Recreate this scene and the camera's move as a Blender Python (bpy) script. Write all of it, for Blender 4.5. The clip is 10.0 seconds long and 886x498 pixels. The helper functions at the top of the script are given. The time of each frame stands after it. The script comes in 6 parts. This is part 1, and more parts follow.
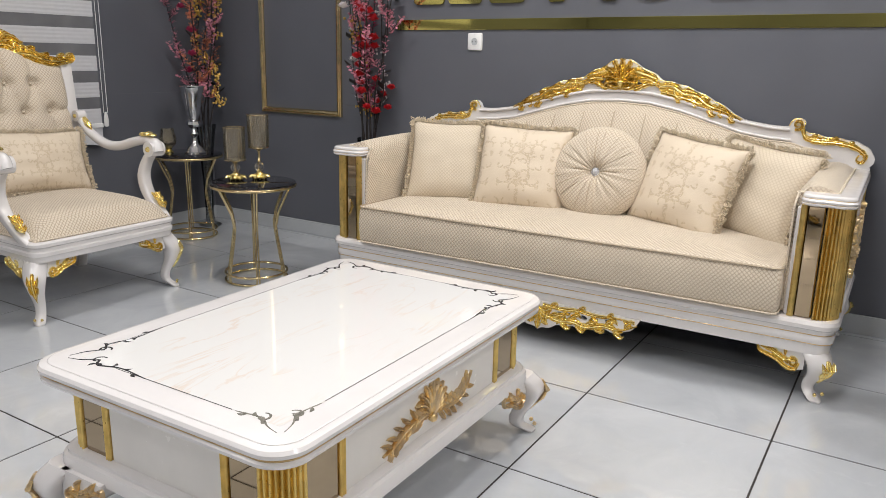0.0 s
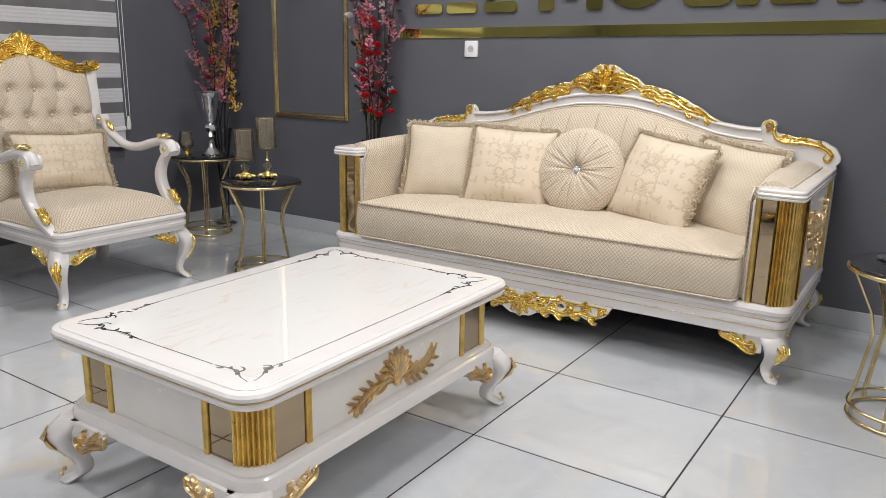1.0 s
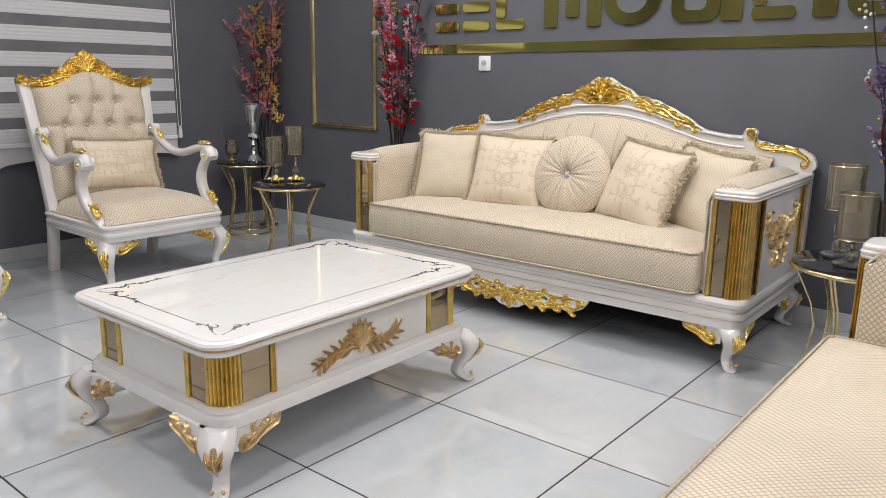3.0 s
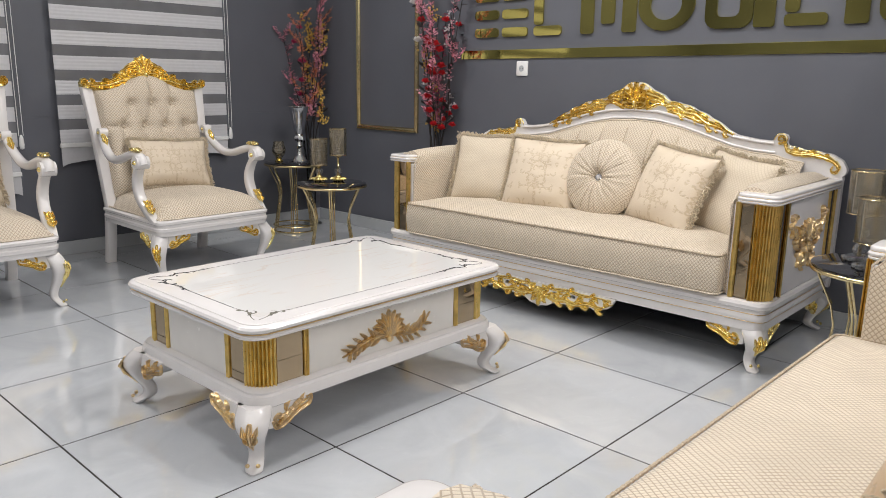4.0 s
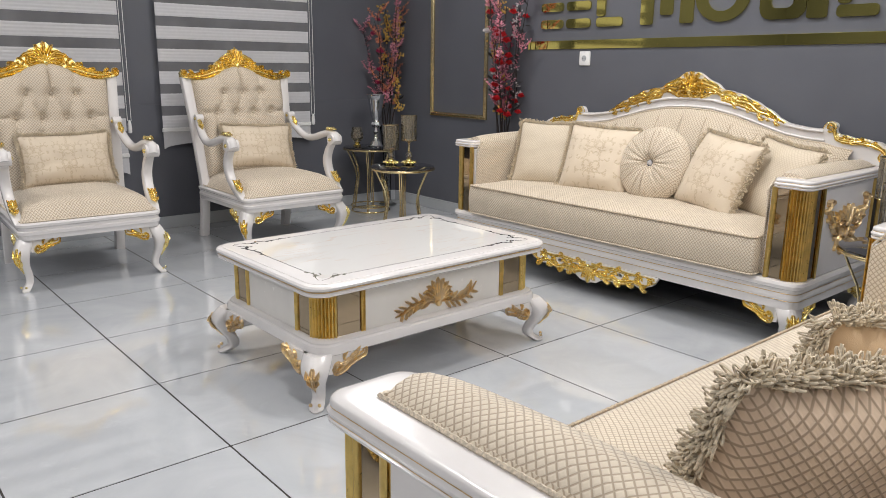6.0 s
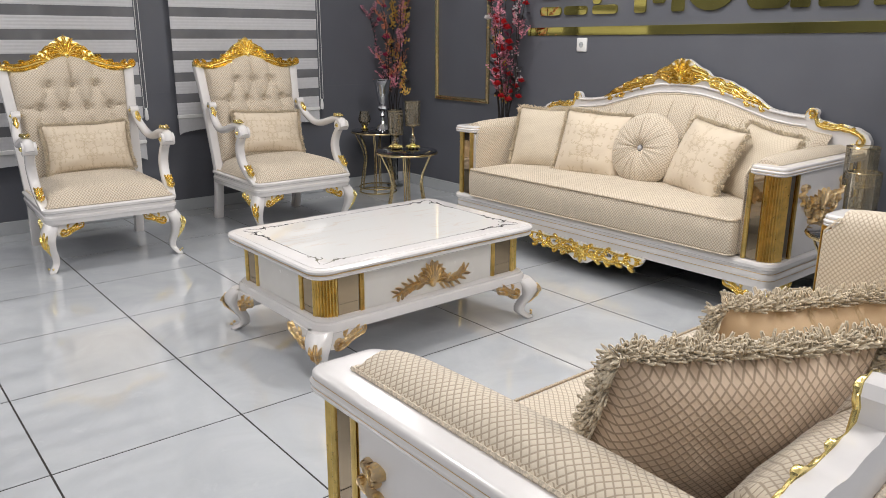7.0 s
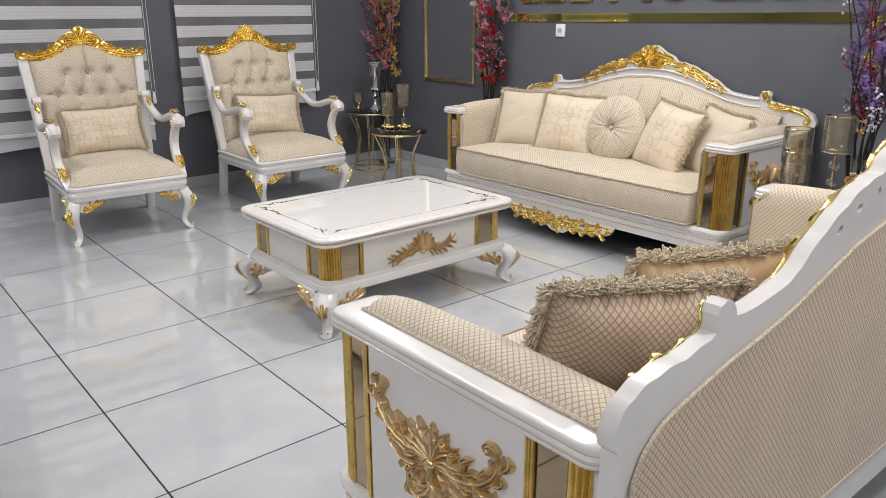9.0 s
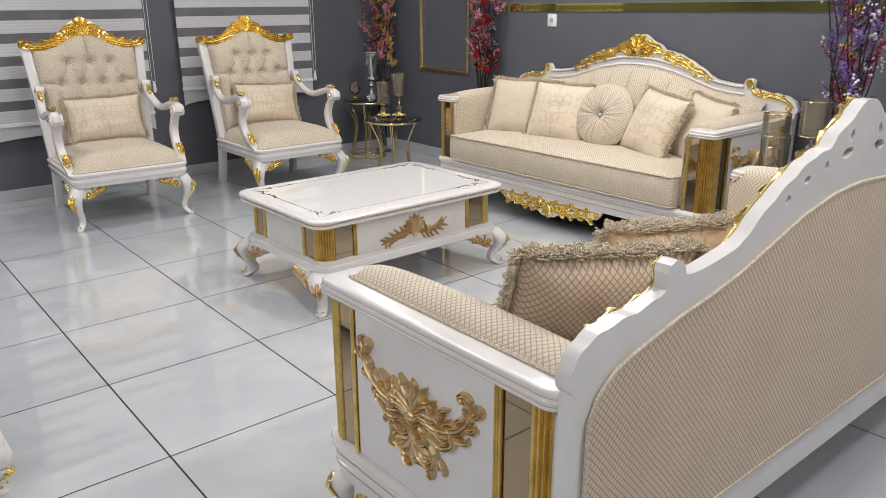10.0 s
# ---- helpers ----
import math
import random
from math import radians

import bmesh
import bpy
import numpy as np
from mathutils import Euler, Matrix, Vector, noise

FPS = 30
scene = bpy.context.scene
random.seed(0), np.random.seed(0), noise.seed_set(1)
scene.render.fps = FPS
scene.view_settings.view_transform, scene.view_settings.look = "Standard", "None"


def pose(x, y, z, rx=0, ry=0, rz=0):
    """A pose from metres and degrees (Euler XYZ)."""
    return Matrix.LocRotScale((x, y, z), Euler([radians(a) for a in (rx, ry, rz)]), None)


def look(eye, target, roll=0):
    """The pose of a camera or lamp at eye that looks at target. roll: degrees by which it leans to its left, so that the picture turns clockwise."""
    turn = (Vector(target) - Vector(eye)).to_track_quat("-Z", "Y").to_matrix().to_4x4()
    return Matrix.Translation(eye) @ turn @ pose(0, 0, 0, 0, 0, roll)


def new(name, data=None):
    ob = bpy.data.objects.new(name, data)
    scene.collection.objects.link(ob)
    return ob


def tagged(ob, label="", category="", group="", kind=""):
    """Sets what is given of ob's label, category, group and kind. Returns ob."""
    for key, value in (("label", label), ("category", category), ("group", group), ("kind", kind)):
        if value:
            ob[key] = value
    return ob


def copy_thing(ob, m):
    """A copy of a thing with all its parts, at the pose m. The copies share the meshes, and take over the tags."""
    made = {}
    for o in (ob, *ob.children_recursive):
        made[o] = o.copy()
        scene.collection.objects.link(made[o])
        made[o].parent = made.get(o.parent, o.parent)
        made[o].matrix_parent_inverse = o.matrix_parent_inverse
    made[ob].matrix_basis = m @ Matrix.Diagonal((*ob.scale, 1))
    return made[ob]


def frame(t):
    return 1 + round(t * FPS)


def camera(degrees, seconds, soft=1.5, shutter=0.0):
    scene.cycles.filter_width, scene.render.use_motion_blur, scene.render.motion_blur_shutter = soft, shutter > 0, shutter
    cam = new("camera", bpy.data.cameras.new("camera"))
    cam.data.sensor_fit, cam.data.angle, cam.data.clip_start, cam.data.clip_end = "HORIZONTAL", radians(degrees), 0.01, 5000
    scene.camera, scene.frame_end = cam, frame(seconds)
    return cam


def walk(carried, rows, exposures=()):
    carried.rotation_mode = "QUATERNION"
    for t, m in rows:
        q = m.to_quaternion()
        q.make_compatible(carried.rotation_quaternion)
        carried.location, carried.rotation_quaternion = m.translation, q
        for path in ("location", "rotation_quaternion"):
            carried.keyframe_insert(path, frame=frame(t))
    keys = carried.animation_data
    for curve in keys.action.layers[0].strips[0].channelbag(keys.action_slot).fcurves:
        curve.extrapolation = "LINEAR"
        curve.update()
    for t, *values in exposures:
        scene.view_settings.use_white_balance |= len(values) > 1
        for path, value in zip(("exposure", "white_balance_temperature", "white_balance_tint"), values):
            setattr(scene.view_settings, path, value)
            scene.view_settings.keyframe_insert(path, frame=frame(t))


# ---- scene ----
cam = camera(60.5, 10.0, soft=0.55)
PATH = [
    (0, (-0.011, 0.018, 1.129), (-1.024, 1.669, 0.633), 1.3),
    (0.5, (0.129, -0.037, 1.115), (-0.924, 1.593, 0.628), 1.0),
    (1, (0.26, -0.087, 1.122), (-0.819, 1.528, 0.645), 1.1),
    (1.5, (0.382, -0.11, 1.129), (-0.73, 1.485, 0.66), 0.9),
    (2, (0.519, -0.117, 1.122), (-0.63, 1.454, 0.662), 0.9),
    (2.5, (0.64, -0.128, 1.116), (-0.552, 1.414, 0.666), 0.8),
    (4, (0.873, -0.202, 1.125), (-0.459, 1.225, 0.689), 1.0),
    (4.5, (0.945, -0.246, 1.129), (-0.435, 1.136, 0.694), 1.0),
    (5, (1.007, -0.291, 1.132), (-0.412, 1.048, 0.694), 1.1),
    (5.5, (1.091, -0.299, 1.133), (-0.365, 0.997, 0.686), 1.0),
    (7, (1.403, -0.377, 1.244), (-0.091, 0.839, 0.706), 0.2),
    (7.5, (1.505, -0.414, 1.296), (0.014, 0.795, 0.734), -0.1),
    (8, (1.555, -0.475, 1.321), (0.075, 0.737, 0.738), -0.1),
    (8.5, (1.626, -0.545, 1.337), (0.157, 0.674, 0.74), -0.0),
    (9, (1.724, -0.625, 1.347), (0.259, 0.596, 0.743), -0.1),
    (9.5, (1.783, -0.682, 1.349), (0.322, 0.539, 0.737), -0.2),
    (10, (1.854, -0.676, 1.338), (0.393, 0.54, 0.715), -0.2),
]
walk(cam, [(t, look(eye, target, roll)) for t, eye, target, roll in PATH])

# ---------------------------------------------------------------- light
world = bpy.data.worlds.new("world")
scene.world = world
world.use_nodes = True
world.node_tree.nodes["Background"].inputs[0].default_value = (0.05, 0.06, 0.08, 1)
world.node_tree.nodes["Background"].inputs[1].default_value = 0.3
scene.view_settings.exposure = 0.0
LAMP_WATTS = 19.3
LAMPS = [(-3.0, -1.9), (-3.0, -0.6), (-2.6, 2.3), (-0.1, -2.3), (-1.0, 0.6), (-1.0, 2.7), (1.5, -2.2), (1.9, 1.0), (1.0, 2.7), (2.8, -1.9), (-0.5, 1.7), (2.8, 1.4)]
CEIL = 2.75
for lx, ly in LAMPS:
    lamp = bpy.data.lights.new("panel_light", "AREA")
    lamp.shape, lamp.size, lamp.size_y = "RECTANGLE", 0.30, 0.30
    lamp.energy, lamp.color = LAMP_WATTS, (1.0, 0.975, 0.966)
    ob = new("panel_light", lamp)
    ob.matrix_world = pose(lx, ly, CEIL - 0.035)


# ---------------------------------------------------------------- materials
def nodes_of(name):
    m = bpy.data.materials.new(name)
    m.use_nodes = True
    return m, m.node_tree.nodes, m.node_tree.links, m.node_tree.nodes["Principled BSDF"]


def ramp(n, l, src, a, b, lo=0.3, hi=0.7):
    r = n.new("ShaderNodeValToRGB")
    r.color_ramp.elements[0].position, r.color_ramp.elements[1].position = lo, hi
    r.color_ramp.elements[0].color, r.color_ramp.elements[1].color = (*a, 1), (*b, 1)
    l.new(src, r.inputs[0])
    return r.outputs[0]


def noise_of(n, l, coord, scale, detail=4.0, rough=0.55, dist=0.0):
    t = n.new("ShaderNodeTexNoise")
    t.inputs["Scale"].default_value, t.inputs["Detail"].default_value = scale, detail
    t.inputs["Roughness"].default_value, t.inputs["Distortion"].default_value = rough, dist
    l.new(coord, t.inputs["Vector"])
    return t.outputs["Fac"]


def bump(n, l, b, src, strength, distance):
    k = n.new("ShaderNodeBump")
    k.inputs["Strength"].default_value, k.inputs["Distance"].default_value = strength, distance
    l.new(src, k.inputs["Height"])
    l.new(k.outputs[0], b.inputs["Normal"])


def calc(n, l, op, a, b=None, c=None):
    m = n.new("ShaderNodeMath")
    m.operation = op
    for k, v in enumerate((a, b, c)):
        if v is None:
            continue
        if isinstance(v, (int, float)):
            m.inputs[k].default_value = v
        else:
            l.new(v, m.inputs[k])
    return m.outputs[0]


def blend(n, l, fac, a, b):
    m = n.new("ShaderNodeMix")
    m.data_type = "RGBA"
    for sock, v in ((m.inputs[0], fac), (m.inputs[6], a), (m.inputs[7], b)):
        if isinstance(v, tuple):
            sock.default_value = (*v, 1)
        elif isinstance(v, (int, float)):
            sock.default_value = v
        else:
            l.new(v, sock)
    return m.outputs[2]


def simple(name, col, rough=0.5, metal=0.0, scale=12.0, vary=0.08, relief=0.0, coat=0.0, spec=0.5):
    m, n, l, b = nodes_of(name)
    co = n.new("ShaderNodeTexCoord").outputs["Object"]
    f = noise_of(n, l, co, scale)
    lo = tuple(c * (1 - vary) for c in col)
    hi = tuple(min(1, c * (1 + vary)) for c in col)
    l.new(ramp(n, l, f, lo, hi), b.inputs["Base Color"])
    b.inputs["Metallic"].default_value = metal
    b.inputs["Specular IOR Level"].default_value = spec
    b.inputs["Coat Weight"].default_value = coat
    b.inputs["Coat Roughness"].default_value = 0.05
    f2 = noise_of(n, l, co, scale * 4)
    l.new(calc(n, l, "MULTIPLY_ADD", f2, rough * 0.5, rough * 0.75), b.inputs["Roughness"])
    if relief:
        bump(n, l, b, noise_of(n, l, co, scale * 14, 6), relief, 0.002)
    return m


WALL = simple("wall_paint", (0.110, 0.115, 0.134), 0.5, scale=2.5, vary=0.07, relief=0.25)
CEILING = simple("ceiling_paint", (0.78, 0.78, 0.77), 0.8, scale=3)
PAINT = simple("white_lacquer", (0.72, 0.695, 0.685), 0.22, scale=7, vary=0.03, coat=0.35, relief=0.03)
IVORY = simple("ivory_lacquer", (0.73, 0.70, 0.655), 0.25, scale=7, vary=0.04, coat=0.3)
PATINA = simple("gold_brushed_line", (0.52, 0.36, 0.16), 0.35, 0.3, scale=30, vary=0.3)
RIBGOLD = simple("ribbed_gold", (0.70, 0.50, 0.17), 0.3, 1.0, scale=25, vary=0.2, relief=0.1)
BRASS = simple("pale_brass", (0.72, 0.58, 0.32), 0.2, 1.0, scale=20, vary=0.1)
MIRROR_GOLD = simple("gold_mirror_acrylic", (0.80, 0.69, 0.20), 0.05, 1.0, scale=4, vary=0.03)
BRONZE = simple("bronze_mirror", (0.42, 0.325, 0.215), 0.03, 1.0, scale=4, vary=0.03)
SILVER = simple("silver_mirror", (0.78, 0.78, 0.80), 0.08, 1.0, scale=20, vary=0.1)
BLACKGLASS = simple("black_glass", (0.012, 0.012, 0.016), 0.05, scale=5, coat=0.5)
PLASTIC = simple("white_plastic", (0.80, 0.80, 0.79), 0.3, scale=9, vary=0.02)
DARK = simple("dark_plastic", (0.02, 0.02, 0.022), 0.45, scale=9)
INKLINE = simple("printed_dark_line", (0.035, 0.035, 0.037), 0.15, scale=60, vary=0.2)
INKGREY = simple("printed_grey_leaf", (0.20, 0.19, 0.16), 0.15, scale=90, vary=0.4)
SKIRT = simple("skirting_tile", (0.46, 0.48, 0.50), 0.2, scale=4, vary=0.06)
GROUT = simple("grout", (0.035, 0.031, 0.029), 0.9, scale=60, vary=0.3)
BAND = simple("blind_band_white", (0.57, 0.57, 0.59), 0.8, scale=40, vary=0.03)
STEM = simple("dark_stem", (0.022, 0.017, 0.016), 0.6, scale=40, vary=0.3)
PINK = simple("pink_blossom", (0.74, 0.31, 0.40), 0.7, scale=60, vary=0.35)
MAGENTA = simple("magenta_blossom", (0.40, 0.03, 0.10), 0.7, scale=60, vary=0.35)
CORAL = simple("coral_blossom", (0.70, 0.26, 0.15), 0.7, scale=60, vary=0.35)
LILAC = simple("lilac_blossom", (0.25, 0.15, 0.42), 0.7, scale=60, vary=0.35)
ROSE = simple("red_rose", (0.50, 0.008, 0.015), 0.6, scale=60, vary=0.3)
PETAL = simple("white_petal", (0.75, 0.72, 0.72), 0.6, scale=60, vary=0.1)
BERRY = simple("gold_berry", (0.62, 0.40, 0.10), 0.38, 0.8, scale=60, vary=0.3)
PEARL = simple("pearl_berry", (0.56, 0.52, 0.54), 0.2, scale=60, vary=0.1, coat=0.4)
YARN = simple("fringe_yarn", (0.64, 0.55, 0.415), 0.85, scale=160, vary=0.3)
CORD = simple("piping_cord", (0.60, 0.52, 0.41), 0.8, scale=220, vary=0.35)
TANPIPE = simple("tan_piping", (0.42, 0.345, 0.25), 0.8, scale=200, vary=0.35)
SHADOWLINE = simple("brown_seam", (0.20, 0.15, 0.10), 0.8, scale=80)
OUTSIDE = simple("night_outside", (0.10, 0.105, 0.11), 0.9, scale=1.2, vary=0.6)


def make_gilt(name, ridge, hollow, metal_lo, rough, patch):
    """Leaf gilding that turns darker and less metallic in the hollows of the carving."""
    m, n, l, b = nodes_of(name)
    co = n.new("ShaderNodeTexCoord").outputs["Object"]
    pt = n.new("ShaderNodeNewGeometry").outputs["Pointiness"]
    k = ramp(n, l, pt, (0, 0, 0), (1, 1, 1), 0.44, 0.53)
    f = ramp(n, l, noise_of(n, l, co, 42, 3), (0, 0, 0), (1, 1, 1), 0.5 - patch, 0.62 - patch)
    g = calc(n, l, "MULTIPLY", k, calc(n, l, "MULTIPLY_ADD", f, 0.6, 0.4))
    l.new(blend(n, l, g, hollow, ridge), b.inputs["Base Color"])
    l.new(calc(n, l, "MULTIPLY_ADD", g, 1 - metal_lo, metal_lo), b.inputs["Metallic"])
    l.new(calc(n, l, "MULTIPLY_ADD", noise_of(n, l, co, 90, 3), 0.16, rough - 0.08), b.inputs["Roughness"])
    bump(n, l, b, noise_of(n, l, co, 240, 4), 0.12, 0.002)
    return m


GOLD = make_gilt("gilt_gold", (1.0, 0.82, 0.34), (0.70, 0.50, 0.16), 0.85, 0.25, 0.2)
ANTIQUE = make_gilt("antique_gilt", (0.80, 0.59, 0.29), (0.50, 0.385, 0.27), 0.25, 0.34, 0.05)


def make_tile():
    m, n, l, b = nodes_of("polished_tile")
    co = n.new("ShaderNodeTexCoord").outputs["Object"]
    shift = n.new("ShaderNodeVectorMath")
    shift.operation = "MULTIPLY_ADD"
    rnd = n.new("ShaderNodeObjectInfo").outputs["Random"]
    l.new(rnd, shift.inputs[0])
    shift.inputs[1].default_value = (31, 17, 7)
    l.new(co, shift.inputs[2])
    v = shift.outputs[0]
    cloud = noise_of(n, l, v, 2.6, 6, 0.6, 1.4)
    base = ramp(n, l, cloud, (0.465, 0.485, 0.51), (0.53, 0.55, 0.572), 0.32, 0.66)
    vein = noise_of(n, l, v, 5.5, 8, 0.65, 2.2)
    vm = ramp(n, l, vein, (0, 0, 0), (1, 1, 1), 0.60, 0.72)
    tone = blend(n, l, calc(n, l, "MULTIPLY", vm, 0.35), base, (0.60, 0.62, 0.635))
    l.new(tone, b.inputs["Base Color"])
    l.new(calc(n, l, "MULTIPLY_ADD", noise_of(n, l, v, 9, 4), 0.05, 0.02), b.inputs["Roughness"])
    b.inputs["Specular IOR Level"].default_value = 0.9
    b.inputs["Coat Weight"].default_value = 0.5
    b.inputs["Coat Roughness"].default_value = 0.015
    bump(n, l, b, noise_of(n, l, co, 3.5, 2), 0.05, 0.004)
    return m


TILE = make_tile()


def make_marble():
    m, n, l, b = nodes_of("table_marble_glass")
    co = n.new("ShaderNodeTexCoord").outputs["Object"]
    mp = n.new("ShaderNodeMapping")
    mp.inputs["Rotation"].default_value = (0, 0, 0.5)
    mp.inputs["Scale"].default_value = (5.0, 1.0, 1.0)
    l.new(co, mp.inputs[0])
    f = noise_of(n, l, mp.outputs[0], 1.7, 5, 0.55, 1.0)
    d = calc(n, l, "ABSOLUTE", calc(n, l, "SUBTRACT", f, 0.5))
    v = ramp(n, l, d, (1, 1, 1), (0, 0, 0), 0.0, 0.022)
    fade = ramp(n, l, noise_of(n, l, co, 4.0, 2), (0, 0, 0), (1, 1, 1), 0.42, 0.62)
    k = calc(n, l, "MULTIPLY", calc(n, l, "MULTIPLY", v, fade), 0.55)
    l.new(blend(n, l, k, (0.80, 0.79, 0.77), (0.76, 0.58, 0.44)), b.inputs["Base Color"])
    b.inputs["Roughness"].default_value = 0.035
    b.inputs["Specular IOR Level"].default_value = 0.8
    b.inputs["Coat Weight"].default_value = 0.6
    b.inputs["Coat Roughness"].default_value = 0.01
    return m


MARBLE = make_marble()


def make_lattice(name, base, line, period=0.0165, width=0.115, depth=0.6):
    """Cloth woven in small diamonds, laid out by the mesh's own metres."""
    m, n, l, b = nodes_of(name)
    uv = n.new("ShaderNodeTexCoord").outputs["UV"]
    sep = n.new("ShaderNodeSeparateXYZ")
    l.new(uv, sep.inputs[0])
    wob = noise_of(n, l, uv, 9, 2)
    u = calc(n, l, "MULTIPLY_ADD", wob, 0.010, sep.outputs[0])
    v = calc(n, l, "MULTIPLY_ADD", sep.outputs[1], 1.0, 0.0)
    dist = []
    for op in ("ADD", "SUBTRACT"):
        q = calc(n, l, "MULTIPLY", calc(n, l, op, u, v), 1 / period)
        fr = calc(n, l, "FRACT", q)
        dist.append(calc(n, l, "SUBTRACT", 0.5, calc(n, l, "ABSOLUTE", calc(n, l, "SUBTRACT", fr, 0.5))))
    near = calc(n, l, "MINIMUM", dist[0], dist[1])
    k = ramp(n, l, near, (1, 1, 1), (0, 0, 0), width * 0.55, width * 1.35)
    grain = noise_of(n, l, uv, 900, 2)
    soft = noise_of(n, l, uv, 6, 3)
    tone = ramp(n, l, soft, tuple(c * 0.93 for c in base), tuple(c * 1.05 for c in base))
    tone = blend(n, l, calc(n, l, "MULTIPLY", grain, 0.16), tone, tuple(c * 0.6 for c in base))
    l.new(blend(n, l, calc(n, l, "MULTIPLY", k, 0.85), tone, line), b.inputs["Base Color"])
    b.inputs["Roughness"].default_value = 0.72
    b.inputs["Sheen Weight"].default_value = 0.25
    b.inputs["Sheen Roughness"].default_value = 0.4
    hgt = calc(n, l, "ADD", calc(n, l, "MINIMUM", near, 0.3), calc(n, l, "MULTIPLY", grain, 0.05))
    bump(n, l, b, hgt, depth, 0.004)
    return m


CLOTH = make_lattice("diamond_weave", (0.70, 0.612, 0.49), (0.37, 0.29, 0.205))
SATIN = make_lattice("soft_diamond_satin", (0.66, 0.575, 0.45), (0.52, 0.43, 0.315), 0.0165, 0.13, 0.25)
CLOTHBACK = make_lattice("diamond_weave_tan", (0.70, 0.555, 0.42), (0.33, 0.245, 0.17))


def make_damask(name, ground, figure, fine=1.0):
    """Woven scrolls and leaves, mirrored left and right; uv runs -1 to 1 over the cushion."""
    m, n, l, b = nodes_of(name)
    uv = n.new("ShaderNodeTexCoord").outputs["UV"]
    sep = n.new("ShaderNodeSeparateXYZ")
    l.new(uv, sep.inputs[0])
    wob = calc(n, l, "MULTIPLY_ADD", noise_of(n, l, uv, 5.0, 2), 0.10, -0.05)
    u = calc(n, l, "PINGPONG", calc(n, l, "ADD", calc(n, l, "ABSOLUTE", calc(n, l, "MULTIPLY", sep.outputs[0], fine)), wob), 0.80)
    v = calc(n, l, "WRAP", calc(n, l, "ADD", calc(n, l, "MULTIPLY", sep.outputs[1], fine), wob), 0.95, -0.95)

    def edge(d, w):
        k = n.new("ShaderNodeMapRange")
        k.interpolation_type = "SMOOTHSTEP"
        for i, q in enumerate((w * 1.6, w * 0.9, 0.0, 1.0)):
            k.inputs[i + 1].default_value = q
        l.new(d, k.inputs[0])
        return k.outputs[0]

    def away(cx, cy, sy=1.0):
        x, y = calc(n, l, "SUBTRACT", u, cx), calc(n, l, "MULTIPLY", calc(n, l, "SUBTRACT", v, cy), sy)
        return x, y, calc(n, l, "SQRT", calc(n, l, "ADD", calc(n, l, "MULTIPLY", x, x), calc(n, l, "MULTIPLY", y, y)))

    got = []
    # arcs: centre, radius, half width, middle direction in degrees, and how much of the ring is left open
    for cx, cy, r, w, mid, cut in ((0.00, 0.10, 0.27, 0.030, 90, -0.2), (0.20, -0.34, 0.16, 0.030, 20, -0.5), (0.16, 0.46, 0.13, 0.026, 0, -0.5), (0.46, 0.06, 0.20, 0.028, 180, -0.1),
                                  (0.50, 0.50, 0.17, 0.028, 120, -0.4), (0.47, -0.42, 0.19, 0.028, 240, -0.4), (0.10, 0.10, 0.085, 0.022, 60, -0.6), (0.13, -0.72, 0.13, 0.024, 60, -0.4),
                                  (0.60, -0.05, 0.08, 0.022, 300, -0.5), (0.66, 0.74, 0.11, 0.022, 200, -0.4), (0.0, -0.16, 0.12, 0.022, 270, 0.0), (0.30, 0.76, 0.12, 0.022, 300, -0.4)):
        x, y, d = away(cx, cy)
        ring = edge(calc(n, l, "ABSOLUTE", calc(n, l, "SUBTRACT", d, r)), w)
        lean = calc(n, l, "ADD", calc(n, l, "MULTIPLY", x, math.cos(radians(mid))), calc(n, l, "MULTIPLY", y, math.sin(radians(mid))))
        got.append(calc(n, l, "MULTIPLY", ring, calc(n, l, "GREATER_THAN", lean, cut * r)))
    # leaves and buds
    for cx, cy, r, sy in ((0.0, 0.52, 0.075, 0.45), (0.0, -0.44, 0.07, 0.40), (0.10, -0.52, 0.045, 0.45), (0.09, 0.62, 0.04, 0.5), (0.30, 0.22, 0.05, 1.6), (0.33, -0.14, 0.05, 1.7), (0.64, 0.30, 0.045, 0.6),
                          (0.30, 0.36, 0.04, 0.7), (0.62, -0.62, 0.045, 0.6), (0.30, -0.58, 0.045, 1.5), (0.0, -0.86, 0.06, 0.6), (0.0, 0.84, 0.05, 0.6)):
        got.append(edge(away(cx, cy, sy)[2], r))
    k = got[0]
    for q in got[1:]:
        k = calc(n, l, "MAXIMUM", k, q)
    rough = noise_of(n, l, uv, 22.0, 2)
    k = calc(n, l, "MULTIPLY", k, ramp(n, l, rough, (0.1, 0.1, 0.1), (1, 1, 1), 0.38, 0.52))
    grain = noise_of(n, l, uv, 130, 2)
    tone = blend(n, l, calc(n, l, "MULTIPLY", grain, 0.2), ground, tuple(c * 0.7 for c in ground))
    l.new(blend(n, l, calc(n, l, "MULTIPLY", k, 0.7), tone, figure), b.inputs["Base Color"])
    l.new(calc(n, l, "MULTIPLY_ADD", k, -0.15, 0.55), b.inputs["Roughness"])
    b.inputs["Sheen Weight"].default_value = 0.3
    bump(n, l, b, calc(n, l, "ADD", k, calc(n, l, "MULTIPLY", grain, 0.4)), 0.35, 0.003)
    return m


DAMASK = make_damask("cream_damask", (0.68, 0.575, 0.44), (0.50, 0.39, 0.25), 1.3)
PEACH = make_damask("peach_damask", (0.66, 0.475, 0.29), (0.47, 0.32, 0.165), 1.25)


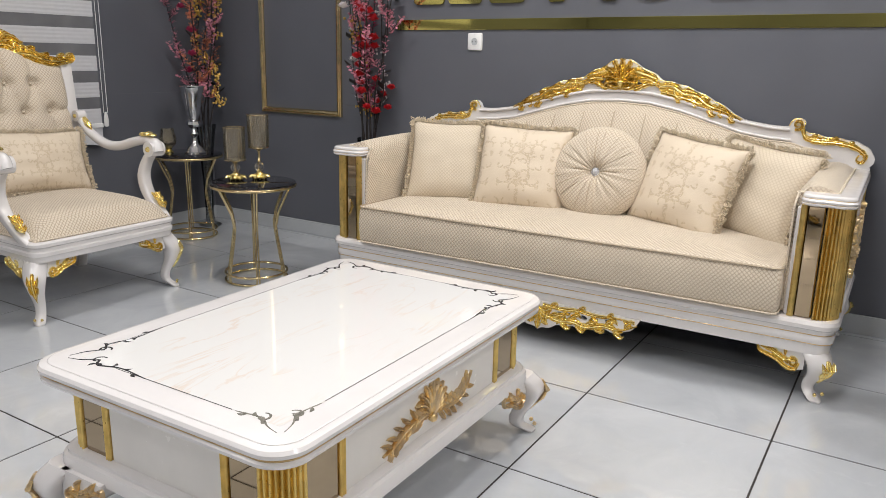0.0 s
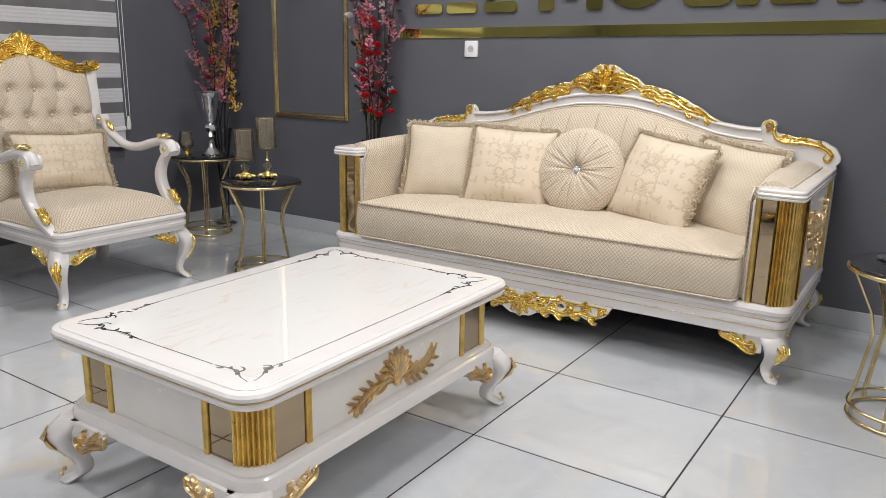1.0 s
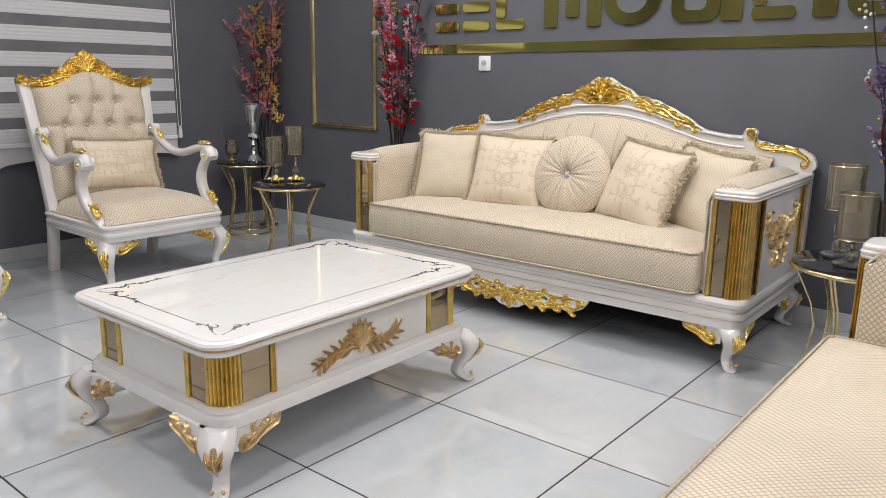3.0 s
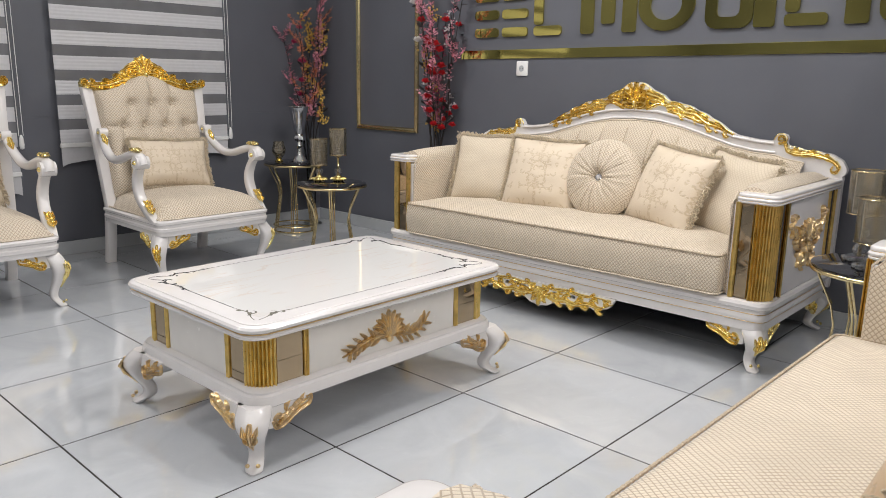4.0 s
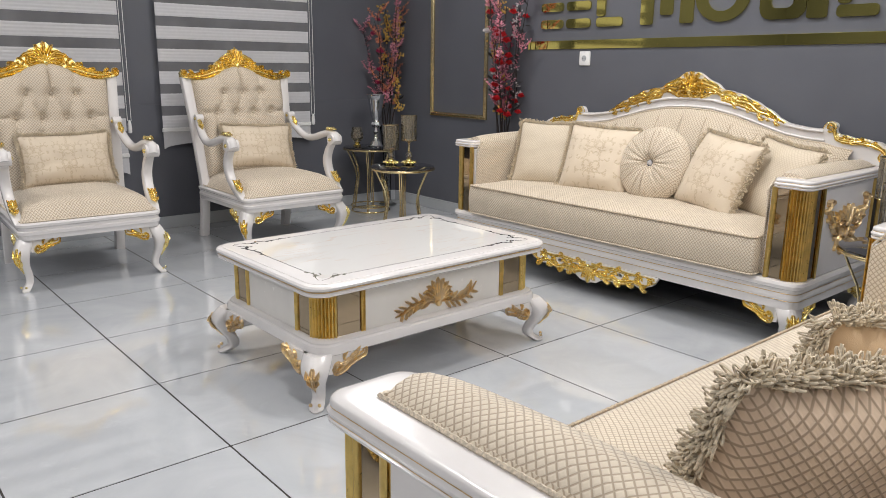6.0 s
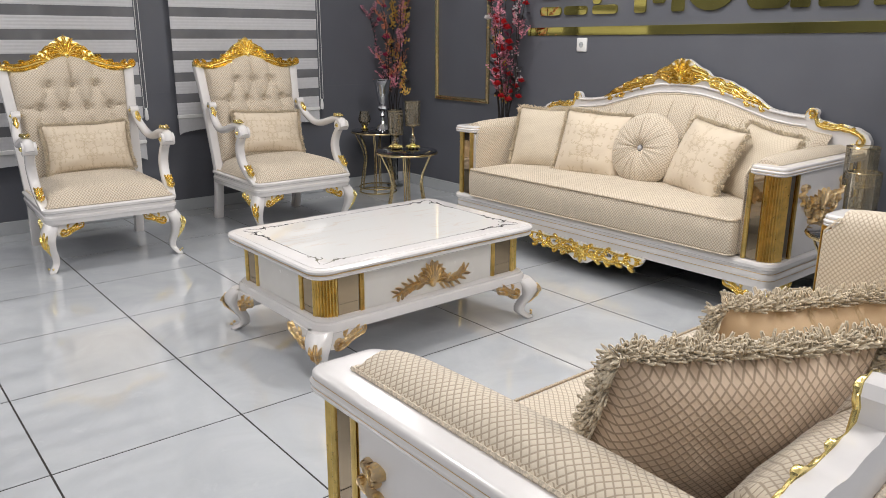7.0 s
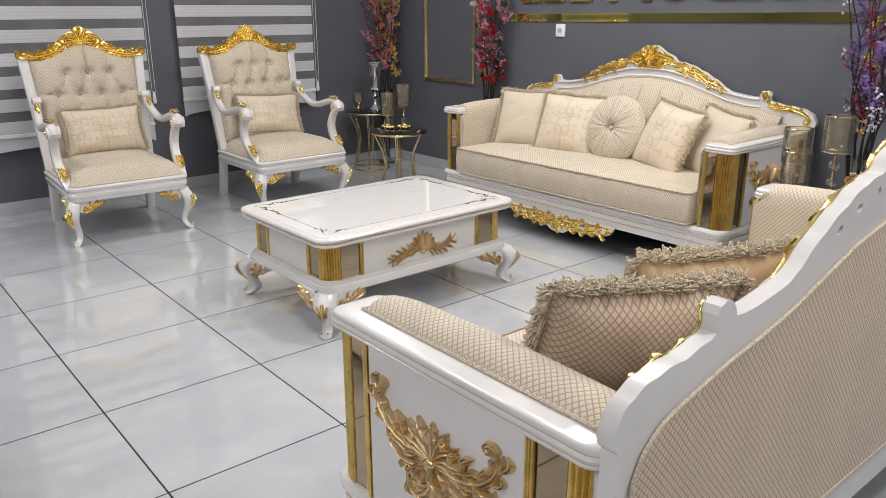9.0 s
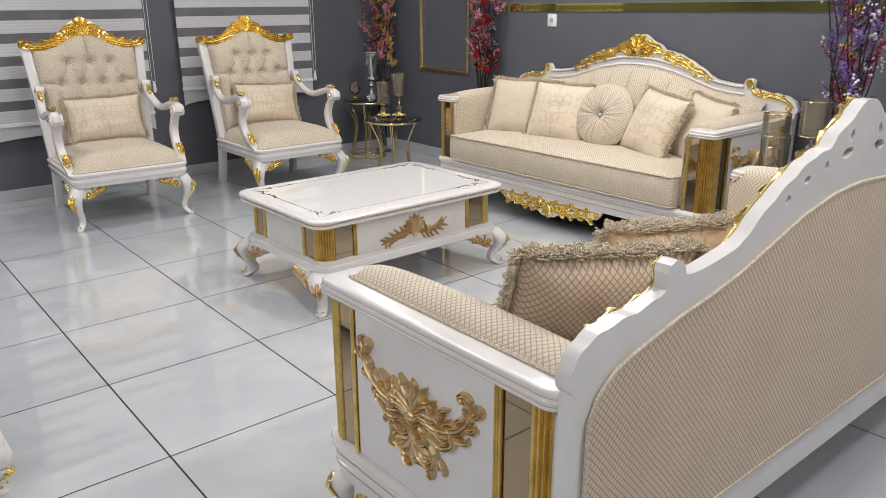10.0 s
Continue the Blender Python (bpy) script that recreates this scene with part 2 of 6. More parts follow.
def make_glass(name, tint, alpha=0.35, rough=0.02, milk=0.0):
    m, n, l, b = nodes_of(name)
    out = n["Material Output"]
    tr = n.new("ShaderNodeBsdfTransparent")
    tr.inputs[0].default_value = (*tint, 1)
    gl = n.new("ShaderNodeBsdfGlossy")
    gl.inputs["Roughness"].default_value = rough
    fr = n.new("ShaderNodeFresnel")
    fr.inputs[0].default_value = 1.5
    mx = n.new("ShaderNodeMixShader")
    l.new(calc(n, l, "MULTIPLY_ADD", fr.outputs[0], 0.9, alpha * 0.15), mx.inputs[0])
    l.new(tr.outputs[0], mx.inputs[1])
    l.new(gl.outputs[0], mx.inputs[2])
    last = mx.outputs[0]
    if milk:
        b.inputs["Base Color"].default_value = (*[c ** 2.5 for c in tint], 1)
        b.inputs["Roughness"].default_value = 0.15
        m2 = n.new("ShaderNodeMixShader")
        m2.inputs[0].default_value = milk
        l.new(last, m2.inputs[1])
        l.new(b.outputs[0], m2.inputs[2])
        last = m2.outputs[0]
    l.new(last, out.inputs["Surface"])
    return m


AMBER = make_glass("amber_lustre_glass", (0.98, 0.95, 0.88), 0.1, 0.05, 0.04)
CLEAR = make_glass("clear_glass", (0.90, 0.92, 0.92))
BUTTON = make_glass("button_crystal", (0.98, 0.98, 0.99), 1.5, 0.02, 0.45)
CRYSTAL = make_glass("cut_crystal", (0.98, 0.985, 0.99), 1.1, 0.02, 0.06)
PANE = make_glass("window_pane", (0.85, 0.88, 0.88))


def make_sheer():
    m, n, l, b = nodes_of("sheer_band")
    out = n["Material Output"]
    co = n.new("ShaderNodeTexCoord").outputs["Object"]
    b.inputs["Roughness"].default_value = 0.9
    l.new(ramp(n, l, noise_of(n, l, co, 5), (0.20, 0.20, 0.21), (0.26, 0.26, 0.275)), b.inputs["Base Color"])
    tr = n.new("ShaderNodeBsdfTransparent")
    mx = n.new("ShaderNodeMixShader")
    mx.inputs[0].default_value = 0.65
    l.new(tr.outputs[0], mx.inputs[1])
    l.new(b.outputs[0], mx.inputs[2])
    l.new(mx.outputs[0], out.inputs["Surface"])
    return m


SHEER = make_sheer()


def make_glow():
    m, n, l, b = nodes_of("light_diffuser")
    b.inputs["Base Color"].default_value = (0.9, 0.9, 0.9, 1)
    b.inputs["Emission Color"].default_value = (1, 0.97, 0.93, 1)
    b.inputs["Emission Strength"].default_value = 4.0
    return m


GLOW = make_glow()


# ---------------------------------------------------------------- mesh tools
def box_uv(bm):
    uv = bm.loops.layers.uv.verify()
    bm.normal_update()
    for f in bm.faces:
        a = [abs(c) for c in f.normal]
        k = a.index(max(a))
        for lp in f.loops:
            c = lp.vert.co
            lp[uv].uv = ((c.y, c.z), (c.x, c.z), (c.x, c.y))[k]


def part(name, bm, material, parent=None, label="", smooth=40, uv=True):
    """One bmesh as one mesh object, under a thing or a part."""
    bmesh.ops.recalc_face_normals(bm, faces=bm.faces[:])
    if uv and not bm.loops.layers.uv:
        box_uv(bm)
    me = bpy.data.meshes.new(name)
    bm.to_mesh(me)
    bm.free()
    me.materials.append(material)
    if smooth:
        me.polygons.foreach_set("use_smooth", [True] * len(me.polygons))
        me.set_sharp_from_angle(angle=radians(smooth))
    ob = new(name, me)
    if parent is not None:
        ob.parent = parent
    if label:
        ob["label"] = label
    return ob


def thing(name, m, label, category, group=""):
    ob = new(name)
    ob.empty_display_size = 0.1
    ob.matrix_basis = m
    return tagged(ob, label, category, group)


def loft(bm, rings, caps=True, closed=True):
    vs = [[bm.verts.new(p) for p in r] for r in rings]
    n = len(vs[0])
    for a, b in zip(vs, vs[1:]):
        for i in range(n if closed else n - 1):
            j = (i + 1) % n
            bm.faces.new((a[i], a[j], b[j], b[i]))
    if caps and closed:
        bm.faces.new(vs[0][::-1])
        bm.faces.new(vs[-1])
    return vs


def rrect(hx, hy, r, z, n=5, cx=0.0, cy=0.0):
    """A rounded rectangle, as a ring of points."""
    r = max(0.0005, min(r, hx - 1e-4, hy - 1e-4))
    pts = []
    for sx, sy, a0 in ((1, 1, 0), (-1, 1, 90), (-1, -1, 180), (1, -1, 270)):
        for k in range(n + 1):
            a = radians(a0 + 90 * k / n)
            pts.append((cx + sx * (hx - r) + r * math.cos(a), cy + sy * (hy - r) + r * math.sin(a), z))
    return pts


def moulded(bm, hx, hy, r, prof, n=5, cx=0.0, cy=0.0):
    """A rounded slab whose edge follows prof, rows of (overhang, z)."""
    loft(bm, [rrect(hx + d, hy + d, r + d, z, n, cx, cy) for d, z in prof])


def box(bm, x0, x1, y0, y1, z0, z1, bev=0.003):
    b = min(bev, (x1 - x0) * 0.45, (y1 - y0) * 0.45, (z1 - z0) * 0.45)
    cx, cy, hx, hy = (x0 + x1) / 2, (y0 + y1) / 2, (x1 - x0) / 2, (y1 - y0) / 2
    loft(bm, [rrect(hx - b, hy - b, b * 0.5, z0, 1, cx, cy), rrect(hx, hy, b, z0 + b, 1, cx, cy),
              rrect(hx, hy, b, z1 - b, 1, cx, cy), rrect(hx - b, hy - b, b * 0.5, z1, 1, cx, cy)])


def spline(keys, n):
    """Points along a smooth curve through the keys (any dimension)."""
    k = np.array(keys, float)
    k = np.vstack([2 * k[0] - k[1], k, 2 * k[-1] - k[-2]])
    out = []
    segs = len(keys) - 1
    for i in range(n):
        s = i / (n - 1) * segs
        j = min(int(s), segs - 1)
        t = s - j
        a, b, c, d = k[j:j + 4]
        out.append(0.5 * (2 * b + (c - a) * t + (2 * a - 5 * b + 4 * c - d) * t * t + (3 * b - a - 3 * c + d) * t ** 3))
    return out


def curve_at(keys, x):
    return float(np.interp(x, [k[0] for k in keys], [k[1] for k in keys]))


def tube(bm, pts, rad, n=8, flat=1.0, up=(0, 0, 1), caps=True):
    """A rod along pts; rad is a number or one for each point."""
    pts = [Vector(p) for p in pts]
    rings = []
    side = None
    for i, p in enumerate(pts):
        t = (pts[min(i + 1, len(pts) - 1)] - pts[max(i - 1, 0)]).normalized()
        if side is None:
            u = Vector(up)
            if abs(t.dot(u)) > 0.95:
                u = Vector((1, 0, 0)) if abs(t.x) < 0.9 else Vector((0, 1, 0))
            side = t.cross(u).normalized()
        else:
            side = (side - t * side.dot(t)).normalized()
        nrm = side.cross(t).normalized()
        r = rad if isinstance(rad, (int, float)) else rad[i]
        rings.append([p + side * (r * math.cos(2 * math.pi * k / n)) + nrm * (r * flat * math.sin(2 * math.pi * k / n)) for k in range(n)])
    loft(bm, rings, caps)


def lathe(bm, prof, n=24, cx=0.0, cy=0.0, flute=0.0, flutes=12):
    rings = []
    for r, z in prof:
        r = max(r, 0.0004)
        rings.append([(cx + r * (1 + flute * math.cos(flutes * 2 * math.pi * k / n)) * math.cos(2 * math.pi * k / n),
                       cy + r * (1 + flute * math.cos(flutes * 2 * math.pi * k / n)) * math.sin(2 * math.pi * k / n), z) for k in range(n)])
    loft(bm, rings)


def ball(bm, c, r, seg=8, rings=6, sz=1.0):
    lathe_pts = [(r * math.sin(math.pi * k / rings), c[2] + sz * r * -math.cos(math.pi * k / rings)) for k in range(rings + 1)]
    lathe(bm, lathe_pts, seg, c[0], c[1])


def leaf(bm, pts, w, h, m, tip=0.12, start=0.35):
    """A carved leaf: a ridged, lobed, swelling strip along plane points, raised off the plane of m."""
    pts = [Vector((p[0], p[1])) for p in pts]
    length = sum((q - p).length for p, q in zip(pts, pts[1:]))
    n = int(max(10, min(40, length / max(w, 0.004) * 5)))
    pts = [Vector(p) for p in spline([tuple(p) for p in pts], n)]
    lobes = max(2, round(length / (w * 3.2)))
    rings = []
    for i, p in enumerate(pts):
        t = (pts[min(i + 1, n - 1)] - pts[max(i - 1, 0)])
        if t.length < 1e-9:
            t = Vector((1, 0))
        t.normalize()
        s = Vector((-t.y, t.x))
        f = i / (n - 1)
        saw = (f * lobes) % 1.0
        ww = w * max(start * (1 - f) ** 2 + math.sin(math.pi * min(1, f * 1.02)) ** 0.7, tip)
        amp = 0.42 if w > 0.0095 else 0.20
        wl = ww * (1.0 + amp * 0.3 - amp * saw)
        hh = h * (0.55 + 0.45 * math.sin(math.pi * f)) * (1.06 - 0.16 * saw)
        ring = []
        for a, b in ((-1, -0.15), (-0.92, 0.42), (-0.62, 0.80), (-0.36, 0.44), (-0.16, 0.92), (0, 1.0), (0.16, 0.92), (0.36, 0.44), (0.62, 0.80), (0.92, 0.42), (1, -0.15)):
            q = p + s * (a * (wl if abs(a) > 0.5 else ww))
            ring.append(m @ Vector((q.x, q.y, b * hh)))
        rings.append(ring)
    loft(bm, rings)


def curl(x, y, r0, r1, a0, a1, n=14):
    """A spiral about (x, y), from radius r0 at angle a0 to r1 at a1, in degrees."""
    out = []
    for k in range(n):
        f = k / (n - 1)
        r, a = r0 + (r1 - r0) * f, radians(a0 + (a1 - a0) * f)
        out.append((x + r * math.cos(a), y + r * math.sin(a)))
    return out


def acanthus(bm, keys, w, h, m, leaves=6, size=0.05, seed=1, both=True):
    """A wavy stem with curling leaves to either side, as carvers run them along a rail."""
    rnd = random.Random(seed)
    pts = [Vector((p[0], p[1])) for p in spline(keys, 36)]
    leaf(bm, pts, w, h, m, 0.3, 0.9)
    for k in range(leaves):
        i = int(3 + (len(pts) - 8) * k / max(1, leaves - 1))
        p = pts[i]
        t = (pts[i + 1] - pts[i - 1]).normalized()
        s = Vector((-t.y, t.x)) * (1 if (k % 2 == 0 or not both) else -1)
        ln = size * rnd.uniform(0.8, 1.15) * (1 - 0.35 * k / leaves)
        a = p + t * ln * 0.35 + s * ln * 0.45
        b = p + t * ln * 0.95 + s * ln * 0.62
        c = p + t * ln * 1.25 + s * ln * 0.30
        leaf(bm, spline([p, a, b, c], 9), w * 0.85, h * 0.9, m)
        leaf(bm, spline([p, p + t * ln * 0.5 + s * ln * 0.2, p + t * ln * 1.1 + s * ln * 0.05], 7), w * 0.6, h * 0.75, m)


def palmette(bm, cx, cy, size, h, m, n=7, spread=75, turn=90):
    """A fan of leaves from one root."""
    for k in range(n):
        a = radians(turn + spread * (2 * k / (n - 1) - 1))
        off = (2 * k / (n - 1) - 1)
        ln = size * (1 - 0.28 * abs(off))
        bend = radians(-28 * off)
        pts = [(cx, cy), (cx + 0.5 * ln * math.cos(a), cy + 0.5 * ln * math.sin(a)),
               (cx + 0.85 * ln * math.cos(a - bend * 0.5), cy + 0.85 * ln * math.sin(a - bend * 0.5)),
               (cx + ln * math.cos(a - bend), cy + ln * math.sin(a - bend))]
        leaf(bm, spline(pts, 9), size * 1.05 / n, h, m, 0.35)
    ball_at = m @ Vector((cx, cy, h * 0.6))
    ball(bm, ball_at, size * 0.13)


def mirror_x(bm):
    """Add the mirror image in x."""
    geo = bmesh.ops.duplicate(bm, geom=bm.verts[:] + bm.edges[:] + bm.faces[:])["geom"]
    for v in geo:
        if isinstance(v, bmesh.types.BMVert):
            v.co.x = -v.co.x


def board(bm, outline, holes, y0, y1):
    """An upright board in x and z with holes cut through it, between y0 and y1."""
    edges = []
    for ring in [outline] + holes:
        vs = [bm.verts.new((p[0], y0, p[1])) for p in ring]
        edges += [bm.edges.new((vs[i], vs[(i + 1) % len(vs)])) for i in range(len(vs))]
    fs = [g for g in bmesh.ops.triangle_fill(bm, use_beauty=True, edges=edges)["geom"] if isinstance(g, bmesh.types.BMFace)]
    out = bmesh.ops.extrude_face_region(bm, geom=fs)["geom"]
    for v in out:
        if isinstance(v, bmesh.types.BMVert):
            v.co.y = y1


UPRIGHT = Matrix(((1, 0, 0, 0), (0, 0, -1, 0), (0, 1, 0, 0), (0, 0, 0, 1)))  # plane x, z; relief towards -y


def upright(y):
    return Matrix.Translation((0, y, 0)) @ UPRIGHT


def side_plane(x, s):
    """Plane of y (along) and z, relief towards s * x."""
    return Matrix(((0, 0, s, x), (1, 0, 0, 0), (0, 1, 0, 0), (0, 0, 0, 1)))


def diag_plane(x, y, sx, sy, lean=0.0):
    d = math.sqrt(0.5)
    return Matrix(((-d * sy, lean * sx, d * sx, x), (d * sx, lean * sy, d * sy, y), (0, 1, 0, 0), (0, 0, 0, 1)))


# ---------------------------------------------------------------- pieces shared by the furniture
def cabriole(parent, x, y, sx, sy, top, k=1.0, gilt=GOLD, out=1.0):
    """A cabriole leg under a corner, with bracket wings, a gilt leaf on the knee and gilt studs on the toe."""
    keys = [(0.0, 1.0, 0.046), (0.016, 0.86, 0.048), (0.027, 0.70, 0.043), (0.020, 0.50, 0.031), (0.004, 0.30, 0.0235),
            (0.004, 0.15, 0.0215), (0.024, 0.045, 0.024), (0.028, 0.0, 0.019)]
    bm = bmesh.new()
    rings = []
    for d, zf, s in spline(keys, 22):
        q = d * k * out * 0.8
        rings.append([(x + sx * q + px, y + sy * q + py, zf * top) for px, py, _ in rrect(s * k * 0.8, s * k * 0.8, s * k * 0.42, 0, 3)])
    loft(bm, rings)
    leg = part("leg", bm, PAINT, parent)
    for ax in (0, 1):
        bm = bmesh.new()
        ln, dp = 0.135 * k, 0.070 * k
        prof = [(0.015 * k, top), (0.015 * k, top - dp * 0.95), (0.035 * k, top - dp), (0.06 * k, top - dp * 0.92), (0.085 * k, top - dp * 0.72),
                (0.110 * k, top - dp * 0.58), (ln, top - dp * 0.50), (ln + 0.012 * k, top - dp * 0.25), (ln + 0.008 * k, top)]
        face = 0.034 * k
        if ax == 0:
            rr = [[(x - sx * a, y + sy * o, z) for a, z in prof] for o in (face, -0.018 * k)]
        else:
            rr = [[(x + sx * o, y - sy * a, z) for a, z in prof] for o in (face, -0.018 * k)]
        loft(bm, rr)
        part("bracket", bm, PAINT, leg, smooth=50)
        bm = bmesh.new()
        pl = Matrix.Translation((x, y + sy * face, 0)) @ Matrix(((-sx, 0, 0, 0), (0, 0, sy, 0), (0, 1, 0, 0), (0, 0, 0, 1))) if ax == 0 else \
            Matrix.Translation((x + sx * face, y, 0)) @ Matrix(((0, 0, sx, 0), (-sy, 0, 0, 0), (0, 1, 0, 0), (0, 0, 0, 1)))
        c = 0.0075 * k
        leaf(bm, spline([(0.030 * k, top - dp * 0.70), (0.040 * k, top - dp * 1.00), (0.066 * k, top - dp * 0.94), (0.092 * k, top - dp * 0.70), (0.120 * k, top - dp * 0.56), (0.146 * k, top - dp * 0.42), (0.150 * k, top - dp * 0.10), (0.136 * k, top - dp * 0.18)], 26), c * 0.8, c * 1.3, pl, 0.5, 0.7)
        leaf(bm, spline([(0.04 * k, top - dp * 0.62), (0.075 * k, top - dp * 0.60), (0.11 * k, top - dp * 0.36), (0.142 * k, top - dp * 0.26)], 12), c * 1.1, c * 1.2, pl, 0.4)
        leaf(bm, curl(0.047 * k, top - dp * 0.70, 0.016 * k, 0.003 * k, 60, 440, 18), c * 0.5, c * 1.5, pl, 0.5, 0.6)
        for u, v, a0 in ((0.058, 0.80, 20), (0.075, 0.66, 35), (0.090, 0.50, 30), (0.105, 0.50, 60), (0.07, 0.45, 65), (0.118, 0.36, 70)):
            t0 = radians(a0)
            leaf(bm, spline([(u * k, top - dp * v), (u * k + 0.016 * k * math.cos(t0 + 0.4), top - dp * v + 0.016 * k * math.sin(t0 + 0.4)), (u * k + 0.030 * k * math.cos(t0), top - dp * v + 0.030 * k * math.sin(t0))], 7), c * 0.75, c * 1.4, pl)
        part("gilt_bracket", bm, gilt, leg, "gilded carved acanthus bracket")
    bm = bmesh.new()
    pl = diag_plane(x, y, sx, sy)
    c = 0.009 * k
    leaf(bm, [(0, top * 0.86), (0, top * 0.76), (0, top * 0.64), (0, top * 0.50), (0, top * 0.36)], c * 1.2, c * 1.3, pl)
    for s in (-1, 1):
        leaf(bm, spline([(0, top * 0.60), (s * 0.014 * k, top * 0.70), (s * 0.020 * k, top * 0.82)], 8), c * 0.75, c * 1.2, pl)
        leaf(bm, spline([(0, top * 0.48), (s * 0.012 * k, top * 0.56), (s * 0.017 * k, top * 0.66)], 8), c * 0.6, c * 1.2, pl)
    skin = [(zf, d * k * out * 0.8 + 0.66 * w * k) for d, zf, w in reversed(keys)]
    for v in bm.verts:
        o = curve_at(skin, v.co.z / top)
        v.co.x, v.co.y = v.co.x + sx * o, v.co.y + sy * o
    part("gilt_leaf", bm, gilt, leg, "gilded carved leaf on the knee")
    q = 0.026 * k * out * 0.8
    for ddx, ddy in ((1, 0), (0, 1)):
        bm = bmesh.new()
        ball(bm, (x + sx * (q + ddx * 0.019 * k), y + sy * (q + ddy * 0.019 * k), 0.020 * k + 0.006), 0.006 * k)
        part("gilt_stud", bm, gilt, leg, "small gilded stud on the toe")
    return leg


def flutes(parent, cx, cy, sx, sy, r, z0, z1, n=7):
    """A ribbed quarter-round gilt corner."""
    ring = [(cx, cy)]
    for i in range(n):
        for k in range(5):
            a = radians(90 * (i + (k + 0.0) / 5) / n)
            rr = r + (r * 1.35 / n) * (math.sin(math.pi * (k + 0.25) / 5) - 0.3)
            ring.append((cx + sx * rr * math.cos(a), cy + sy * rr * math.sin(a)))
    bm = bmesh.new()
    loft(bm, [[(x, y, z) for x, y in ring] for z in (z0, z1)])
    return part("fluted_corner", bm, RIBGOLD, parent, "ribbed gilt corner moulding", smooth=60)


def reeded(parent, x0, x1, y0, y1, z0, z1, n=3):
    """A narrow upright gilt strip with reeds; its long side is the wider of x and y."""
    bm = bmesh.new()
    wide_x = (x1 - x0) > (y1 - y0)
    for i in range(n):
        if wide_x:
            a, b = x0 + (x1 - x0) * i / n, x0 + (x1 - x0) * (i + 1) / n
            c, ry = (a + b) / 2, (y1 - y0) / 2
            ring = [(c + (b - a) / 2 * math.cos(t), (y0 + y1) / 2 + ry * math.sin(t)) for t in np.linspace(0, 2 * math.pi, 9)[:-1]]
        else:
            a, b = y0 + (y1 - y0) * i / n, y0 + (y1 - y0) * (i + 1) / n
            c, rx = (a + b) / 2, (x1 - x0) / 2
            ring = [((x0 + x1) / 2 + rx * math.cos(t), c + (b - a) / 2 * math.sin(t)) for t in np.linspace(0, 2 * math.pi, 9)[:-1]]
        loft(bm, [[(p, q, z) for p, q in ring] for z in (z0, z1)])
    return part("reeded_strip", bm, RIBGOLD, parent, "narrow reeded gilt strip", smooth=60)


def slab(name, x0, x1, y0, y1, z0, z1, mat, parent, label="", bev=0.003):
    bm = bmesh.new()
    box(bm, x0, x1, y0, y1, z0, z1, bev)
    return part(name, bm, mat, parent, label)


def rope(pts, r, name, parent, label="", mat=None):
    """A twisted piping cord along pts."""
    bm = bmesh.new()
    pts = [Vector(p) for p in pts]
    rad = [r * (1 + 0.22 * math.sin(i * 2.1)) for i in range(len(pts))]
    tube(bm, pts, rad, 5)
    return part(name, bm, mat or CORD, parent, label, smooth=60)


def resample(keys, step):
    k = [Vector(p) for p in keys]
    out = [k[0]]
    for a, b in zip(k, k[1:]):
        n = max(1, int((b - a).length / step))
        out += [a + (b - a) * (i / n) for i in range(1, n + 1)]
    return out


# ---------------------------------------------------------------- room
X0, X1, Y0, Y1 = -4.065, 3.45, -3.1, 3.603
GX, GY, STEP, STEPY = -0.85, -0.025, 0.6005, 0.597


def wall(name, pieces, label):
    bm = bmesh.new()
    for p in pieces:
        box(bm, *p, bev=0.0005)
    return tagged(part(name, bm, WALL), label, "wall", kind="structure")


wall("wall_north", [(X0 - 0.2, X1 + 0.2, Y1, Y1 + 0.2, -0.1, CEIL)], "dark slate-grey painted wall behind the long sofa")
wall("wall_east", [(X1, X1 + 0.2, Y0, Y1, -0.1, CEIL)], "dark slate-grey painted plain wall")
wall("wall_south", [(X0 - 0.2, X1 + 0.2, Y0 - 0.2, Y0, -0.1, CEIL)], "dark slate-grey painted plain wall")
WINS = [(0.26, 1.32), (1.65, 2.71)]
WZ0, WZ1 = 0.86, 2.25
wall("wall_west", [(X0 - 0.2, X0, Y0, Y1, -0.1, WZ0), (X0 - 0.2, X0, Y0, Y1, WZ1, CEIL), (X0 - 0.2, X0, Y0, WINS[0][0], WZ0, WZ1),
                   (X0 - 0.2, X0, WINS[0][1], WINS[1][0], WZ0, WZ1), (X0 - 0.2, X0, WINS[1][1], Y1, WZ0, WZ1)],
     "dark slate-grey painted wall with two windows")
bm = bmesh.new()
box(bm, X0 - 0.2, X1 + 0.2, Y0 - 0.2, Y1 + 0.2, CEIL, CEIL + 0.15)
tagged(part("ceiling", bm, CEILING), "plain white painted ceiling", "ceiling", kind="structure")
bm = bmesh.new()
box(bm, -5.6, -5.5, -1.5, 4.5, -0.5, 3.2)
tagged(part("backdrop", bm, OUTSIDE), "dim grey night outside the windows", "backdrop", kind="structure")

